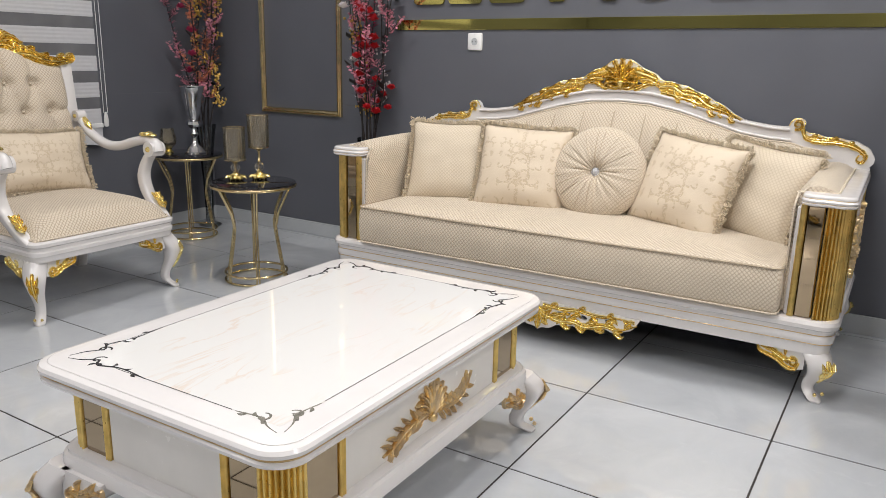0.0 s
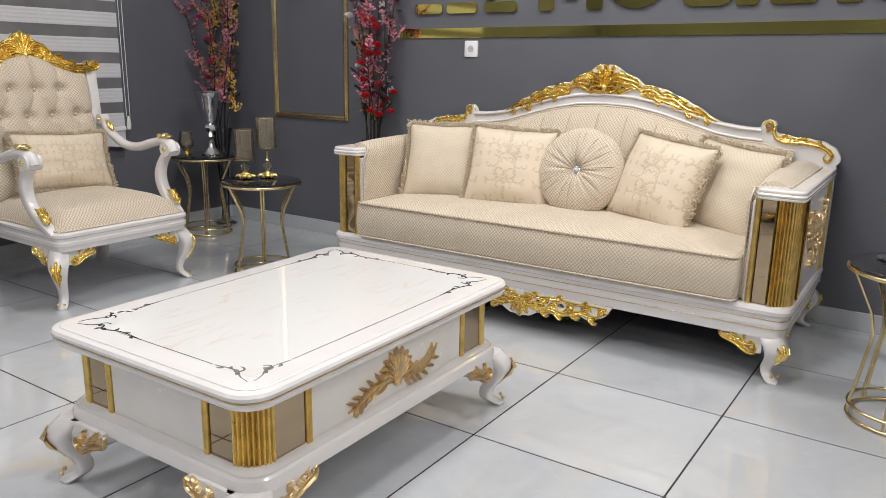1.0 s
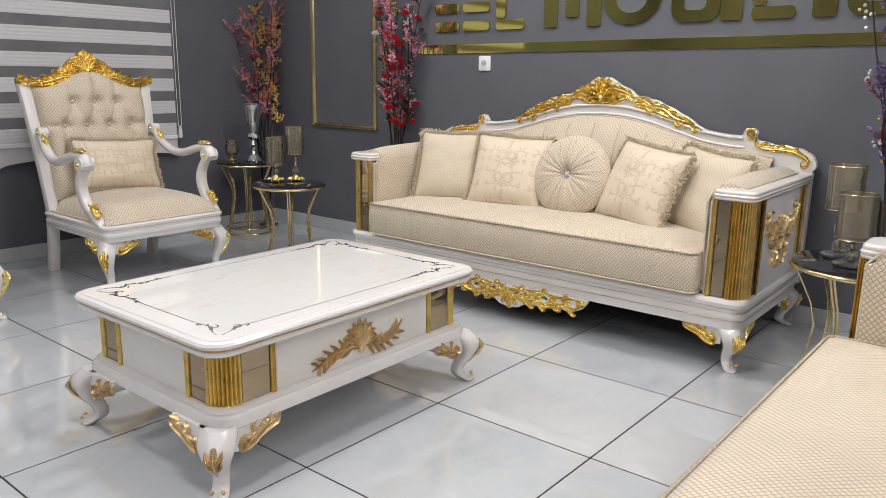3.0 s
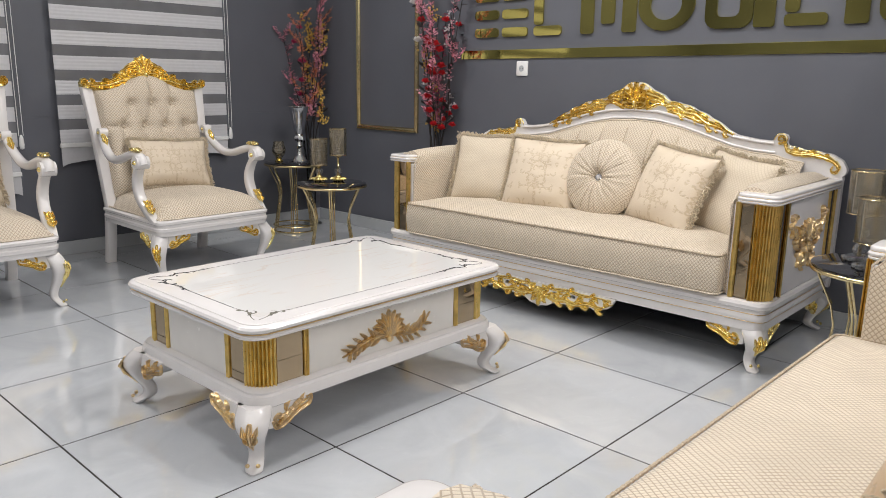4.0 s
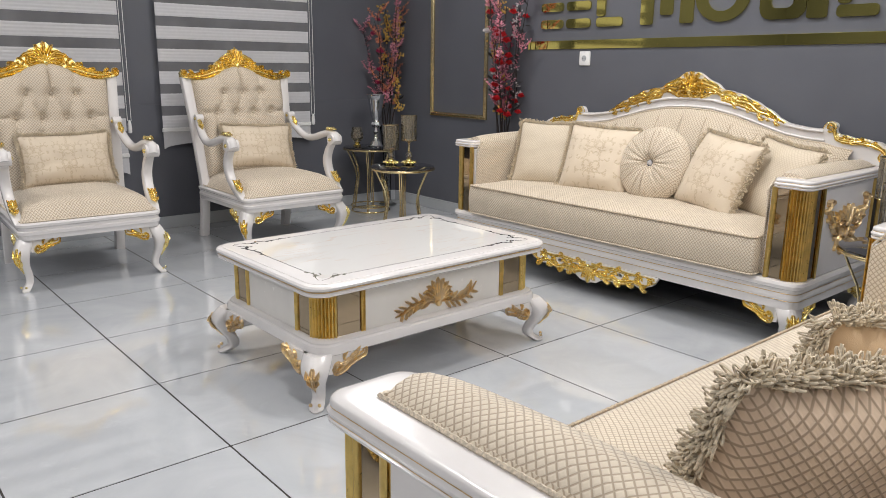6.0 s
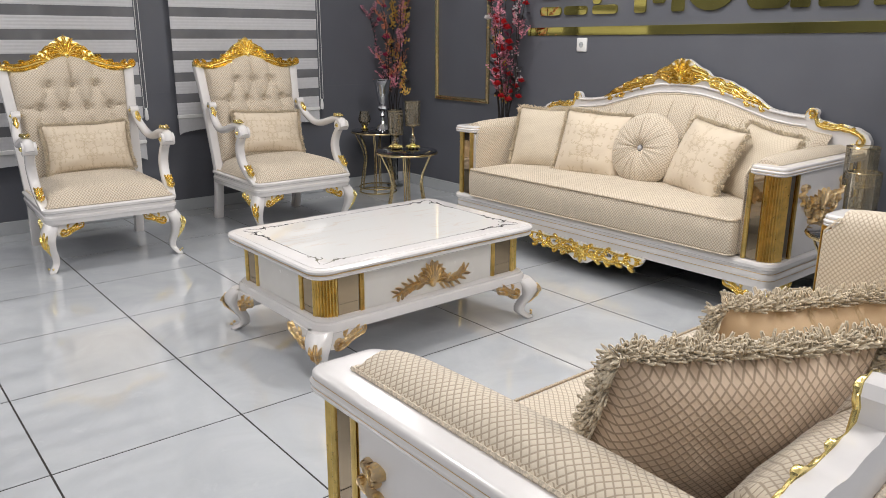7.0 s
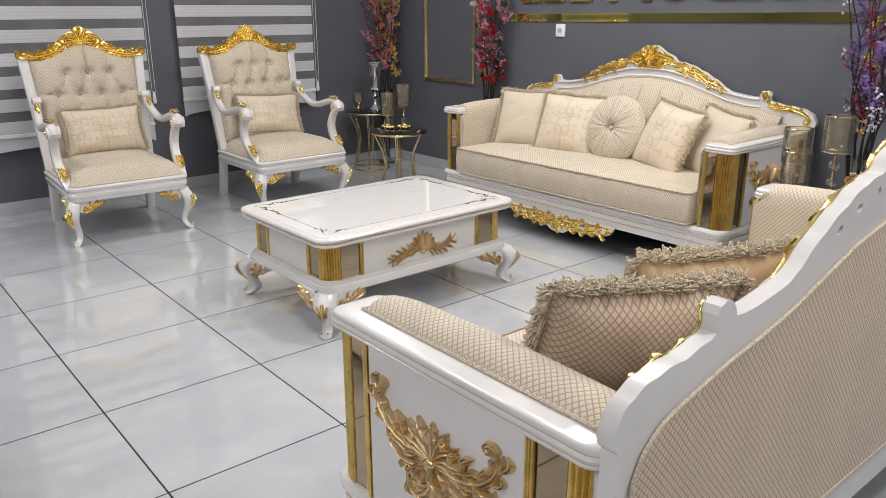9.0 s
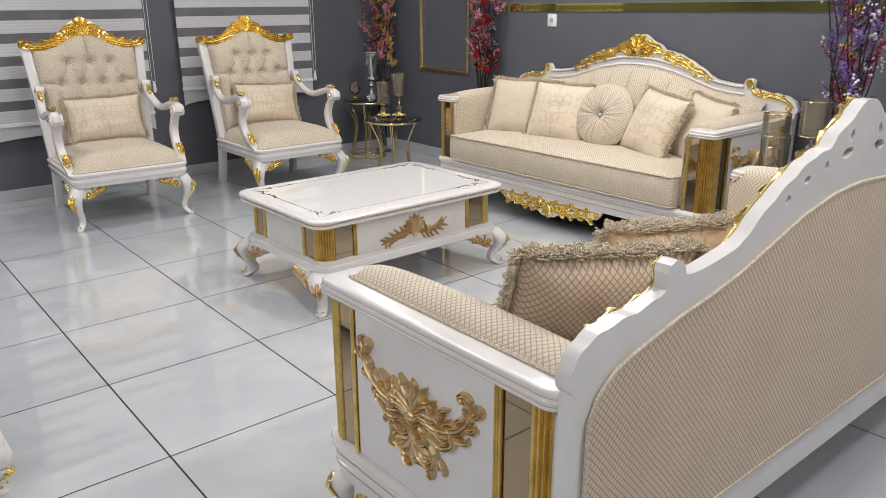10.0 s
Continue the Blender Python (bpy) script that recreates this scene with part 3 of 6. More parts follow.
for i, (a, b) in enumerate(WINS):
    win = tagged(new("window_%d" % (i + 1)), "white-framed window behind a striped roller blind", "window", kind="structure")
    bm = bmesh.new()
    for q in ((a, a + 0.06, WZ0, WZ1), (b - 0.06, b, WZ0, WZ1), (a + 0.06, b - 0.06, WZ0, WZ0 + 0.06), (a + 0.06, b - 0.06, WZ1 - 0.06, WZ1),
              ((a + b) / 2 - 0.03, (a + b) / 2 + 0.03, WZ0 + 0.06, WZ1 - 0.06)):
        box(bm, X0 - 0.15, X0 - 0.09, q[0], q[1], q[2], q[3])
    part("window_frame", bm, PLASTIC, win)
    for c, d in ((a + 0.06, (a + b) / 2 - 0.03), ((a + b) / 2 + 0.03, b - 0.06)):
        bm = bmesh.new()
        box(bm, X0 - 0.125, X0 - 0.119, c, d, WZ0 + 0.06, WZ1 - 0.06, 0.0005)
        part("pane", bm, PANE, win).visible_shadow = False

for nm, q in (("baseboard_north", (X0 + 0.012, X1, Y1 - 0.012, Y1, 0, 0.085)), ("baseboard_west", (X0, X0 + 0.012, Y0, Y1, 0, 0.085))):
    bm = bmesh.new()
    box(bm, *q, bev=0.002)
    tagged(part(nm, bm, SKIRT), "pale glossy tile skirting along the wall", "baseboard", kind="structure")

# ceiling panels
for k, (lx, ly) in enumerate(LAMPS):
    pan = thing("ceiling_light", pose(lx, ly, CEIL), "square flat white ceiling light panel", "ceiling light", "ceiling lights")
    bm = bmesh.new()
    for q in ((-0.175, 0.175, -0.175, -0.152), (-0.175, 0.175, 0.152, 0.175), (-0.175, -0.152, -0.152, 0.152), (0.152, 0.175, -0.152, 0.152)):
        box(bm, *q, -0.03, 0)
    part("frame", bm, PLASTIC, pan)
    bm = bmesh.new()
    box(bm, -0.152, 0.152, -0.152, 0.152, -0.02, -0.005)
    part("diffuser", bm, GLOW, pan)


# ---------------------------------------------------------------- sofas
HALF, DEEP = 1.135, 0.435     # half width, half depth
RAIL = [(0, .985), (.15, .978), (.3, .952), (.45, .912), (.58, .876), (.70, .860), (.80, .856)]
CREST = [(0, 1.116), (0.03, 1.110), (0.07, 1.092), (0.12, 1.064), (0.17, 1.048), (0.2, 1.020), (0.26, 1.016), (0.33, 0.996), (0.4, 0.968), (0.47, 0.937), (0.53, 0.903), (0.585, 0.872)]


def back_top():
    """The top outline of the carved back board, for x from 0 outwards."""
    pts = []
    for k in range(40):
        x = 0.585 * k / 39
        pts.append((x, curve_at(CREST, x) + 0.0055 * abs(math.sin(k * 0.52)) - 0.002))
    pts += [(x, curve_at(RAIL, x) - 0.002) for x in (0.61, 0.66, 0.71, 0.76)]
    pts += [(0.785, 0.858), (0.792, 0.874), (0.805, 0.888), (0.825, 0.893), (0.845, 0.886), (0.853, 0.872), (0.848, 0.858), (0.852, 0.842)]
    run = spline([(0.87, 0.834), (0.93, 0.822), (1.0, 0.817), (1.06, 0.808), (1.105, 0.790), (1.136, 0.758), (1.138, 0.732), (1.124, 0.716)], 34)
    pts += [(p[0], p[1] + 0.0045 * abs(math.sin(i * 0.55)) * (i < 22)) for i, p in enumerate(run)]
    pts += [(1.128, 0.706), (1.126, 0.69)]
    return pts


def ellipse(cx, cz, rx, rz, tilt, n=12):
    t = radians(tilt)
    return [(cx + rx * math.cos(a) * math.cos(t) - rz * math.sin(a) * math.sin(t), cz + rx * math.cos(a) * math.sin(t) + rz * math.sin(a) * math.cos(t))
            for a in (2 * math.pi * k / n for k in range(n))]


def both(rows):
    return rows + [[(-x, z) for x, z in r] for r in rows]


def sofa(m, label):
    so = thing("sofa", m, label, "sofa", "sofas of the suite")
    # plinth rail
    bm = bmesh.new()
    moulded(bm, HALF - 0.012, DEEP - 0.026, 0.05, [(-0.03, 0.168), (-0.006, 0.17), (-0.004, 0.205), (0.002, 0.212), (0.004, 0.232), (0.0, 0.240),
                                                   (0.002, 0.256), (0.013, 0.262), (0.016, 0.276), (0.010, 0.288), (-0.004, 0.292), (-0.03, 0.292)], 6, 0, -0.014)
    part("base_rail", bm, PAINT, so, smooth=35)
    bm = bmesh.new()
    for d, z in ((0.0005, 0.2405), (0.0005, 0.2095)):
        pts = rrect(HALF - 0.012 + d, DEEP - 0.026 + d, 0.05, z, 6, 0, -0.014)
        tube(bm, pts + [pts[0]], 0.0017, 5)
    part("gilt_line", bm, PATINA, so, "thin gold brushed line in the moulding")
    for sx in (-1, 1):
        for sy in (-1, 1):
            cabriole(so, sx * (HALF - 0.075), sy * (DEEP - 0.075), sx, sy, 0.185, 1.2, out=1.3)
    # black sheet added to deepen the shade on the floor below
    slab("dust_cover", -HALF + 0.06, HALF - 0.06, -DEEP + 0.06, DEEP - 0.06, 0.163, 0.169, DARK, so, "added black sheet that deepens the shade under the seat")
    # carved apron under the front
    bm = bmesh.new()
    pl = upright(-DEEP + 0.004)
    low = [(0, .058), (.05, .075), (.12, .098), (.20, .094), (.28, .110), (.36, .108), (.42, .140), (.44, .172)]
    out = [(x, curve_at(low, x) + 0.004 * math.sin(x * 90)) for x in np.linspace(0, 0.44, 34)]
    ring = [(-x, z) for x, z in out[::-1]] + out[1:] + [(0.44, 0.175), (-0.44, 0.175)]
    holes = both([ellipse(.10, .137, .020, .010, -15), ellipse(.205, .142, .016, .009, -10), ellipse(.31, .146, .014, .008, -8)])
    board(bm, ring, holes, -DEEP + 0.004, -DEEP + 0.022)
    part("apron_board", bm, PAINT, so, smooth=30)
    bm = bmesh.new()
    palmette(bm, 0, .150, .088, .014, pl, 7, 80, 270)
    acanthus(bm, [(.04, .12), (.10, .112), (.16, .118), (.22, .108), (.29, .126), (.36, .122), (.43, .150)], .011, .013, pl, 9, .05, 4)
    acanthus(bm, [(.02, .165), (.10, .160), (.18, .166), (.26, .160), (.34, .165), (.42, .166)], .007, .011, pl, 6, .028, 5)
    leaf(bm, curl(.075, .118, .026, .006, -60, 330, 18), .006, .014, pl, .5, .6)
    leaf(bm, curl(.245, .132, .022, .006, -80, 300, 18), .005, .012, pl, .5, .6)
    mirror_x(bm)
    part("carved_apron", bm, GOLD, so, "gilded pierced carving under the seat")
    # arms
    for s in (-1, 1):
        xo, xi = s * (HALF - 0.010), s * (HALF - 0.185)
        lo, hi = min(xo, xi), max(xo, xi)
        yf = -DEEP + 0.012
        bm = bmesh.new()
        box(bm, min(s * (HALF - 0.030), xi), max(s * (HALF - 0.030), xi), yf + 0.082, DEEP - 0.04, 0.29, 0.66)
        box(bm, min(s * (HALF - 0.096), xi), max(s * (HALF - 0.096), xi), yf + 0.02, yf + 0.0818, 0.29, 0.66)
        arm = part("arm_core", bm, PAINT, so)
        # outer faces
        z0, z1 = 0.293, 0.6705
        bm = bmesh.new()
        box(bm, min(xo, s * (HALF - 0.031)), max(xo, s * (HALF - 0.031)), -0.265, 0.235, z0, z1)
        part("side_panel", bm, PAINT, arm)
        for y0, y1 in ((-0.341, -0.285), (0.258, 0.335)):
            slab("mirror_panel", min(xo - s * 0.004, s * (HALF - 0.031)), max(xo - s * 0.004, s * (HALF - 0.031)), y0, y1, z0, z1, BRONZE, arm, "bronze-tinted mirror strip", 0.004)
        for y0, y1 in ((-0.284, -0.266), (0.236, 0.257)):
            reeded(arm, min(s * (HALF - 0.022), s * (HALF - 0.004)), max(s * (HALF - 0.022), s * (HALF - 0.004)), y0, y1, z0, z1, 3)
        flutes(arm, s * (HALF - 0.092), yf + 0.080, s, -1, 0.078, z0, z1, 10)
        flutes(arm, s * (HALF - 0.066), DEEP - 0.100, s, 1, 0.053, z0, z1)
        slab("mirror_panel", min(s * (HALF - 0.094), s * (HALF - 0.150)), max(s * (HALF - 0.094), s * (HALF - 0.150)), yf + 0.004, yf + 0.03, z0, z1, BRONZE, arm, "bronze-tinted mirror strip", 0.004)
        reeded(arm, min(s * (HALF - 0.151), s * (HALF - 0.172)), max(s * (HALF - 0.151), s * (HALF - 0.172)), yf - 0.002, yf + 0.02, z0, z1, 3)
        # cap
        bm = bmesh.new()
        cx = s * (HALF - 0.088)
        loft(bm, [rrect(0.088 + d, 0.415 + d, 0.035, z, 5, cx, -0.012) for d, z in
                  ((-0.012, 0.6675), (-0.004, 0.6685), (0.0, 0.6715), (0.001, 0.676), (-0.001, 0.678), (-0.001, 0.6795), (0.001, 0.6815), (0.002, 0.687), (-0.001, 0.6915), (-0.0022, 0.6928), (-0.0022, 0.6942), (-0.0015, 0.6957), (-0.002, 0.7017), (-0.0045, 0.705), (-0.009, 0.7066), (-0.02, 0.7068))])
        part("arm_cap", bm, PAINT, arm)
        bm = bmesh.new()
        for zl, d in ((0.6788, 0.0018), (0.6935, 0.0028)):
            pts = rrect(0.088 - d, 0.415 - d, 0.035, zl, 5, cx, -0.012)
            tube(bm, pts + [pts[0]], 0.0014, 5)
        part("gilt_line", bm, PATINA, arm, "thin gold brushed line in the moulding")
        # padded inner arm
        bm = bmesh.new()
        prof = [(0.062, 0.700), (0.070, 0.711), (0.095, 0.724), (0.130, 0.732), (0.170, 0.726), (0.197, 0.698), (0.205, 0.65), (0.200, 0.55), (0.200, 0.40), (0.200, 0.30), (0.10, 0.30), (0.10, 0.69)]
        rings = []
        for k, y in enumerate(np.linspace(-DEEP + 0.080, DEEP - 0.07, 15)):
            f = min(1.0, (0.35 + k) / 2.2)
            g = 0.82 + 0.18 * math.sin(f * math.pi / 2) if k < 3 else 1.0
            lift = 0.014 * math.sin(math.pi * min(1, k / 14))
            rings.append([(s * (HALF - (0.10 + (a - 0.10) * (g if z > 0.69 else 1))), y if k or z > 0.69 else -DEEP + 0.036, z if z < 0.69 else 0.69 + (z - 0.69) * g + lift * (z - 0.69) / 0.06) for a, z in prof])
        loft(bm, rings)
        part("arm_pad", bm, CLOTH, arm, "padded arm in cream diamond-woven cloth", smooth=60)
        ln = resample([(s * (HALF - 0.20), -DEEP + 0.077, 0.70), (s * (HALF - 0.064), -DEEP + 0.077, 0.709), (s * (HALF - 0.060), DEEP - 0.08, 0.711)], 0.005)
        rope(ln, 0.0042, "piping", arm)
        ln = resample([(s * (HALF - 0.196), -DEEP + 0.034, 0.31), (s * (HALF - 0.196), -DEEP + 0.034, 0.66), (s * (HALF - 0.192), -DEEP + 0.077, 0.705)], 0.005)
        rope(ln, 0.004, "piping", arm)
        # carving on the side
        bm = bmesh.new()
        pl = side_plane(s * (HALF - 0.011), s)
        cy, cz = -0.025, 0.0
        palmette(bm, cy, cz + 0.005, 0.100, 0.022, pl, 9, 70, 90)
        for q in (-1, 1):
            acanthus(bm, [(cy + q * .02, cz), (cy + q * .075, cz + .010), (cy + q * .125, cz + .040), (cy + q * .155, cz + .090), (cy + q * .150, cz + .130)], .009, .020, pl, 9, .042, 31)
            leaf(bm, curl(cy + q * .140, cz + .128, .014, .004, 0 if q > 0 else 180, 360 * q if q > 0 else -180, 16), .006, .022, pl, .5, .8)
            leaf(bm, spline([(cy + q * .01, cz - .01), (cy + q * .07, cz - .035), (cy + q * .110, cz - .008), (cy + q * .100, cz + .030), (cy + q * .075, cz + .022)], 18), .008, .020, pl, .4, .6)
            acanthus(bm, [(cy + q * .015, cz - .02), (cy + q * .060, cz - .060), (cy + q * .055, cz - .105), (cy + q * .025, cz - .125)], .008, .018, pl, 6, .036, 33)
            for a, b, c in ((.05, .03, 75), (.075, .035, 60), (.03, .05, 80), (.045, .0, 40), (.07, -.01, 20), (.03, -.05, -60)):
                t = radians(c)
                x, z = cy + q * a, cz + b
                leaf(bm, spline([(x, z), (x + q * .028 * math.cos(t + .3), z + .028 * math.sin(t + .3)), (x + q * .052 * math.cos(t), z + .052 * math.sin(t))], 8), .0085, .022, pl)
            leaf(bm, curl(cy + q * .03, cz - .035, .030, .006, 100 if q > 0 else 80, 100 + 420 * q, 20), .007, .026, pl, .5, .6)
        palmette(bm, cy, cz - .045, 0.085, 0.018, pl, 5, 40, 270)
        for v in bm.verts:
            v.co.y, v.co.z = cy + (v.co.y - cy) * 1.27, 0.492 + v.co.z * 0.86
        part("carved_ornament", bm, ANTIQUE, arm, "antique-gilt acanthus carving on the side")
    # back board
    bm = bmesh.new()
    top = back_top()
    ring = [(-x, z) for x, z in top[::-1]] + top[1:] + [(1.125, 0.205), (-1.125, 0.205)]
    holes = both([ellipse(.095, 1.003, .032, .012, -6), ellipse(.085, 1.040, .011, .016, 25), ellipse(.205, .988, .010, .010, 0), ellipse(.30, .968, .015, .009, -18),
                  ellipse(.385, .937, .013, .009, -25)])
    board(bm, ring, holes, DEEP - 0.034, DEEP)
    bmesh.ops.bevel(bm, geom=[e for e in bm.edges if len(e.link_faces) == 2 and e.calc_face_angle(0) > 1.2], offset=0.004, segments=2, affect="EDGES", clamp_overlap=True)
    back = part("back_board", bm, PAINT, so, smooth=35)
    # moulded edge of the rail, in front
    bm = bmesh.new()
    pts = [(x, DEEP - 0.039, curve_at(RAIL, abs(x)) - 0.012) for x in np.linspace(-0.79, 0.79, 60)]
    tube(bm, pts, 0.007, 8)
    pts = [(x, DEEP - 0.039, curve_at(RAIL, abs(x)) - 0.054) for x in np.linspace(-0.80, 0.80, 60)]
    tube(bm, pts, 0.006, 8)
    part("rail_moulding", bm, PAINT, back, smooth=60)
    # crest carving
    bm = bmesh.new()
    pl = upright(DEEP - 0.035)
    palmette(bm, 0, 1.008, .120, .030, pl, 9, 80, 90)
    palmette(bm, 0, 1.000, .082, .036, pl, 7, 66, 90)
    leaf(bm, spline([(0, 1.03), (0, 1.0), (0, .972)], 8), .018, .022, pl, .4, .9)
    leaf(bm, spline([(.01, .985), (.045, .988), (.07, 1.012), (.06, 1.04), (.04, 1.03)], 16), .014, .020, pl, .4, .8)
    leaf(bm, spline([(.015, 1.02), (.06, 1.058), (.11, 1.050), (.16, 1.036), (.18, 1.028)], 16), .021, .020, pl, .3, .6)
    leaf(bm, spline([(.03, .975), (.08, .985), (.13, 1.006), (.17, 1.005), (.20, .985)], 16), .012, .016, pl, .4, .8)
    leaf(bm, spline([(.09, 1.025), (.14, 1.025), (.18, 1.008), (.21, 1.000)], 12), .014, .016, pl, .4, .8)
    leaf(bm, curl(.155, 1.018, .022, .005, 20, 400, 18), .006, .018, pl, .5, .6)
    acanthus(bm, [(.19, .995), (.25, 1.000), (.31, .970), (.37, .962), (.43, .925), (.50, .905), (.58, .868)], .018, .020, pl, 8, .055, 9)
    acanthus(bm, [(.20, .975), (.27, .962), (.34, .945), (.42, .918), (.52, .888)], .012, .016, pl, 6, .035, 12)
    leaf(bm, curl(.245, .985, .022, .005, 60, 400, 18), .009, .018, pl, .5, .6)
    leaf(bm, curl(.355, .955, .020, .005, 40, 400, 18), .009, .016, pl, .5, .6)
    for v in bm.verts:
        v.co.z = min(v.co.z, curve_at(CREST, abs(v.co.x)) + 0.001)
    mirror_x(bm)
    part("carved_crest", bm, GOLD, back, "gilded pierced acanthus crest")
    for sd in (-1, 1):
        bm = bmesh.new()
        leaf(bm, curl(.822, .866, .022, .006, -120, 330, 20), .006, .014, pl, .5, .8)
        leaf(bm, spline([(.842, .852), (.86, .816), (.90, .803), (.97, .803), (1.04, .795), (1.086, .775), (1.104, .752), (1.090, .730), (1.070, .740), (1.078, .760)], 40), .011, .013, pl, .4, .8)
        acanthus(bm, [(.865, .816), (.93, .812), (1.0, .808), (1.05, .798)], .008, .012, pl, 5, .026, 21)
        if sd < 0:
            for v in bm.verts:
                v.co.x = -v.co.x
        part("end_scroll", bm, GOLD, back, "gilded scroll at the end of the back")
    # gilded edge seen from behind
    bm = bmesh.new()
    for s in (-1, 1):
        tube(bm, [(s * x, DEEP - 0.036, z) for x, z in top[2:40]], [0.0018 + 0.0010 * math.sin(i * 1.3) for i in range(38)], 6)
        tube(bm, [(s * x, DEEP - 0.035, z) for x, z in top[44:64]], [0.0020 + 0.0012 * math.sin(i * 1.3) for i in range(len(top[44:64]))], 6)
    part("gilt_edge", bm, GOLD, back)
    # padded inner back, in upright channels
    bm = bmesh.new()
    rows = []
    NX, NZ = 170, 14
    for j in range(NZ + 1):
        f = j / NZ
        row = []
        for i in range(NX + 1):
            x = -0.945 + 1.89 * i / NX
            zt = curve_at(RAIL, abs(x)) - 0.066 if abs(x) < 0.80 else np.interp(abs(x), (0.80, 0.86, 0.945), (0.79, 0.775, 0.765))
            z = 0.42 + (zt - 0.42) * f
            fan = x * (1 - 0.12 * (1 - f))
            ch = abs(math.sin(fan * math.pi / 0.155))
            fl = (1 if abs(x) < 0.66 else 0.0)
            bul = 0.150 + 0.03 * math.sin(math.pi * min(1, f * 0.9 + 0.1))
            bul *= (1 - f ** 4) ** 0.5 if f < 1 else 0.0
            bul *= min(1.0, (0.99 - abs(x) / 0.97) * 9 + 0.35)
            row.append((x, DEEP - 0.035 - bul - fl * 0.034 * (ch ** 0.5 - 1) * (0.25 + 0.75 * f) * (1 - f ** 8), z))
        rows.append(row)
    loft(bm, rows, caps=False, closed=False)
    # tan tubes laid in the grooves, to paint in the channels' shade
    seams = []
    for k in range(-4, 5):
        col = min(range(NX + 1), key=lambda i: abs(-0.945 + 1.89 * i / NX - k * 0.155))
        seams.append([(x, y - 0.001, z) for x, y, z in (r[col] for r in rows[4:NZ])])
    part("back_pad", bm, CLOTH, so, "channelled padded back in cream diamond-woven cloth", smooth=60)
    for pts in seams:
        bm = bmesh.new()
        tube(bm, pts, 0.0030, 5)
        part("channel_seam", bm, TANPIPE, back)
    edge = [(x, DEEP - 0.041, (curve_at(RAIL, abs(x)) - 0.066 if abs(x) < 0.80 else np.interp(abs(x), (0.80, 0.86, 0.945), (0.79, 0.775, 0.765)))) for x in np.linspace(-0.945, 0.945, 380)]
    rope(edge, 0.0045, "piping", back)
    # cloth panel behind, with its cord
    bm = bmesh.new()
    def ptop(x):
        ax = abs(x)
        return np.interp(ax, (0, .15, .3, .45, .58, .70, .80, .88, .96, 1.02, 1.06, 1.085), (.925, .918, .893, .853, .818, .796, .782, .765, .748, .730, .700, .655))
    xs = np.linspace(-1.085, 1.085, 90)
    ring = [(x, ptop(x)) for x in xs] + [(1.085, 0.300), (-1.085, 0.300)]
    board(bm, ring, [], DEEP + 0.001, DEEP + 0.007)
    part("back_cloth", bm, CLOTHBACK, back, "tan diamond-woven cloth panel at the rear", smooth=30)
    ln = resample([(x, DEEP + 0.006, z) for x, z in ring] + [(ring[0][0], DEEP + 0.006, ring[0][1])], 0.005)
    rope(ln, 0.0050, "piping", back)
    # seat
    bm = bmesh.new()
    rings = []
    for d, z in ((-0.03, 0.293), (-0.006, 0.298), (0.0, 0.315), (0.004, 0.380), (0.0, 0.442), (-0.006, 0.456), (-0.022, 0.462)):
        rings.append(rrect(HALF - 0.200 + d, 0.392 + d, 0.02, z, 4, 0, -0.078))
    vs = loft(bm, rings, caps=False)
    bm.faces.new(vs[0][::-1])
    # crowned top
    NXs, NYs = 28, 8
    rows = []
    hx, hy, cyy = HALF - 0.222, 0.370, -0.078
    for j in range(NYs + 1):
        rows.append([(-hx + 2 * hx * i / NXs, cyy - hy + 2 * hy * j / NYs,
                      0.462 + 0.022 * (max(0, 1 - (2 * i / NXs - 1) ** 4) * max(0, 1 - (2 * j / NYs - 1) ** 4)) ** 0.6 + 0.003 * noise.noise((i * 0.7, j * 0.8, 2)) * (0 < i < NXs) * (0 < j < NYs)) for i in range(NXs + 1)])
    loft(bm, rows, caps=False, closed=False)
    seat = part("seat_cushion", bm, CLOTH, so, "long seat cushion in cream diamond-woven cloth", smooth=60)
    ring = rrect(HALF - 0.200, 0.392, 0.03, 0.457, 5, 0, -0.078)
    rope(resample(ring + [ring[0]], 0.006), 0.0042, "piping", seat, "tan piping", TANPIPE)
    ring = rrect(HALF - 0.200, 0.392, 0.03, 0.302, 5, 0, -0.078)
    rope(resample(ring + [ring[0]], 0.006), 0.004, "piping", seat, "tan piping")
    return so


SOFA_A = pose(-1.205, 3.128, 0, 0, 0, 0.6)
SOFA_B = pose(0.742, 1.175, 0, 0, 0, -90)
sofa_a = sofa(SOFA_A, "white lacquered sofa with gilt crest against the grey wall")
sofa_b = copy_thing(sofa_a, SOFA_B)
sofa_a.scale = (0.94, 0.985, 1.012)
sofa_b.scale = (0.875, 0.925, 1.008)
tagged(sofa_b, "white lacquered sofa with tan cloth back, standing across the room")


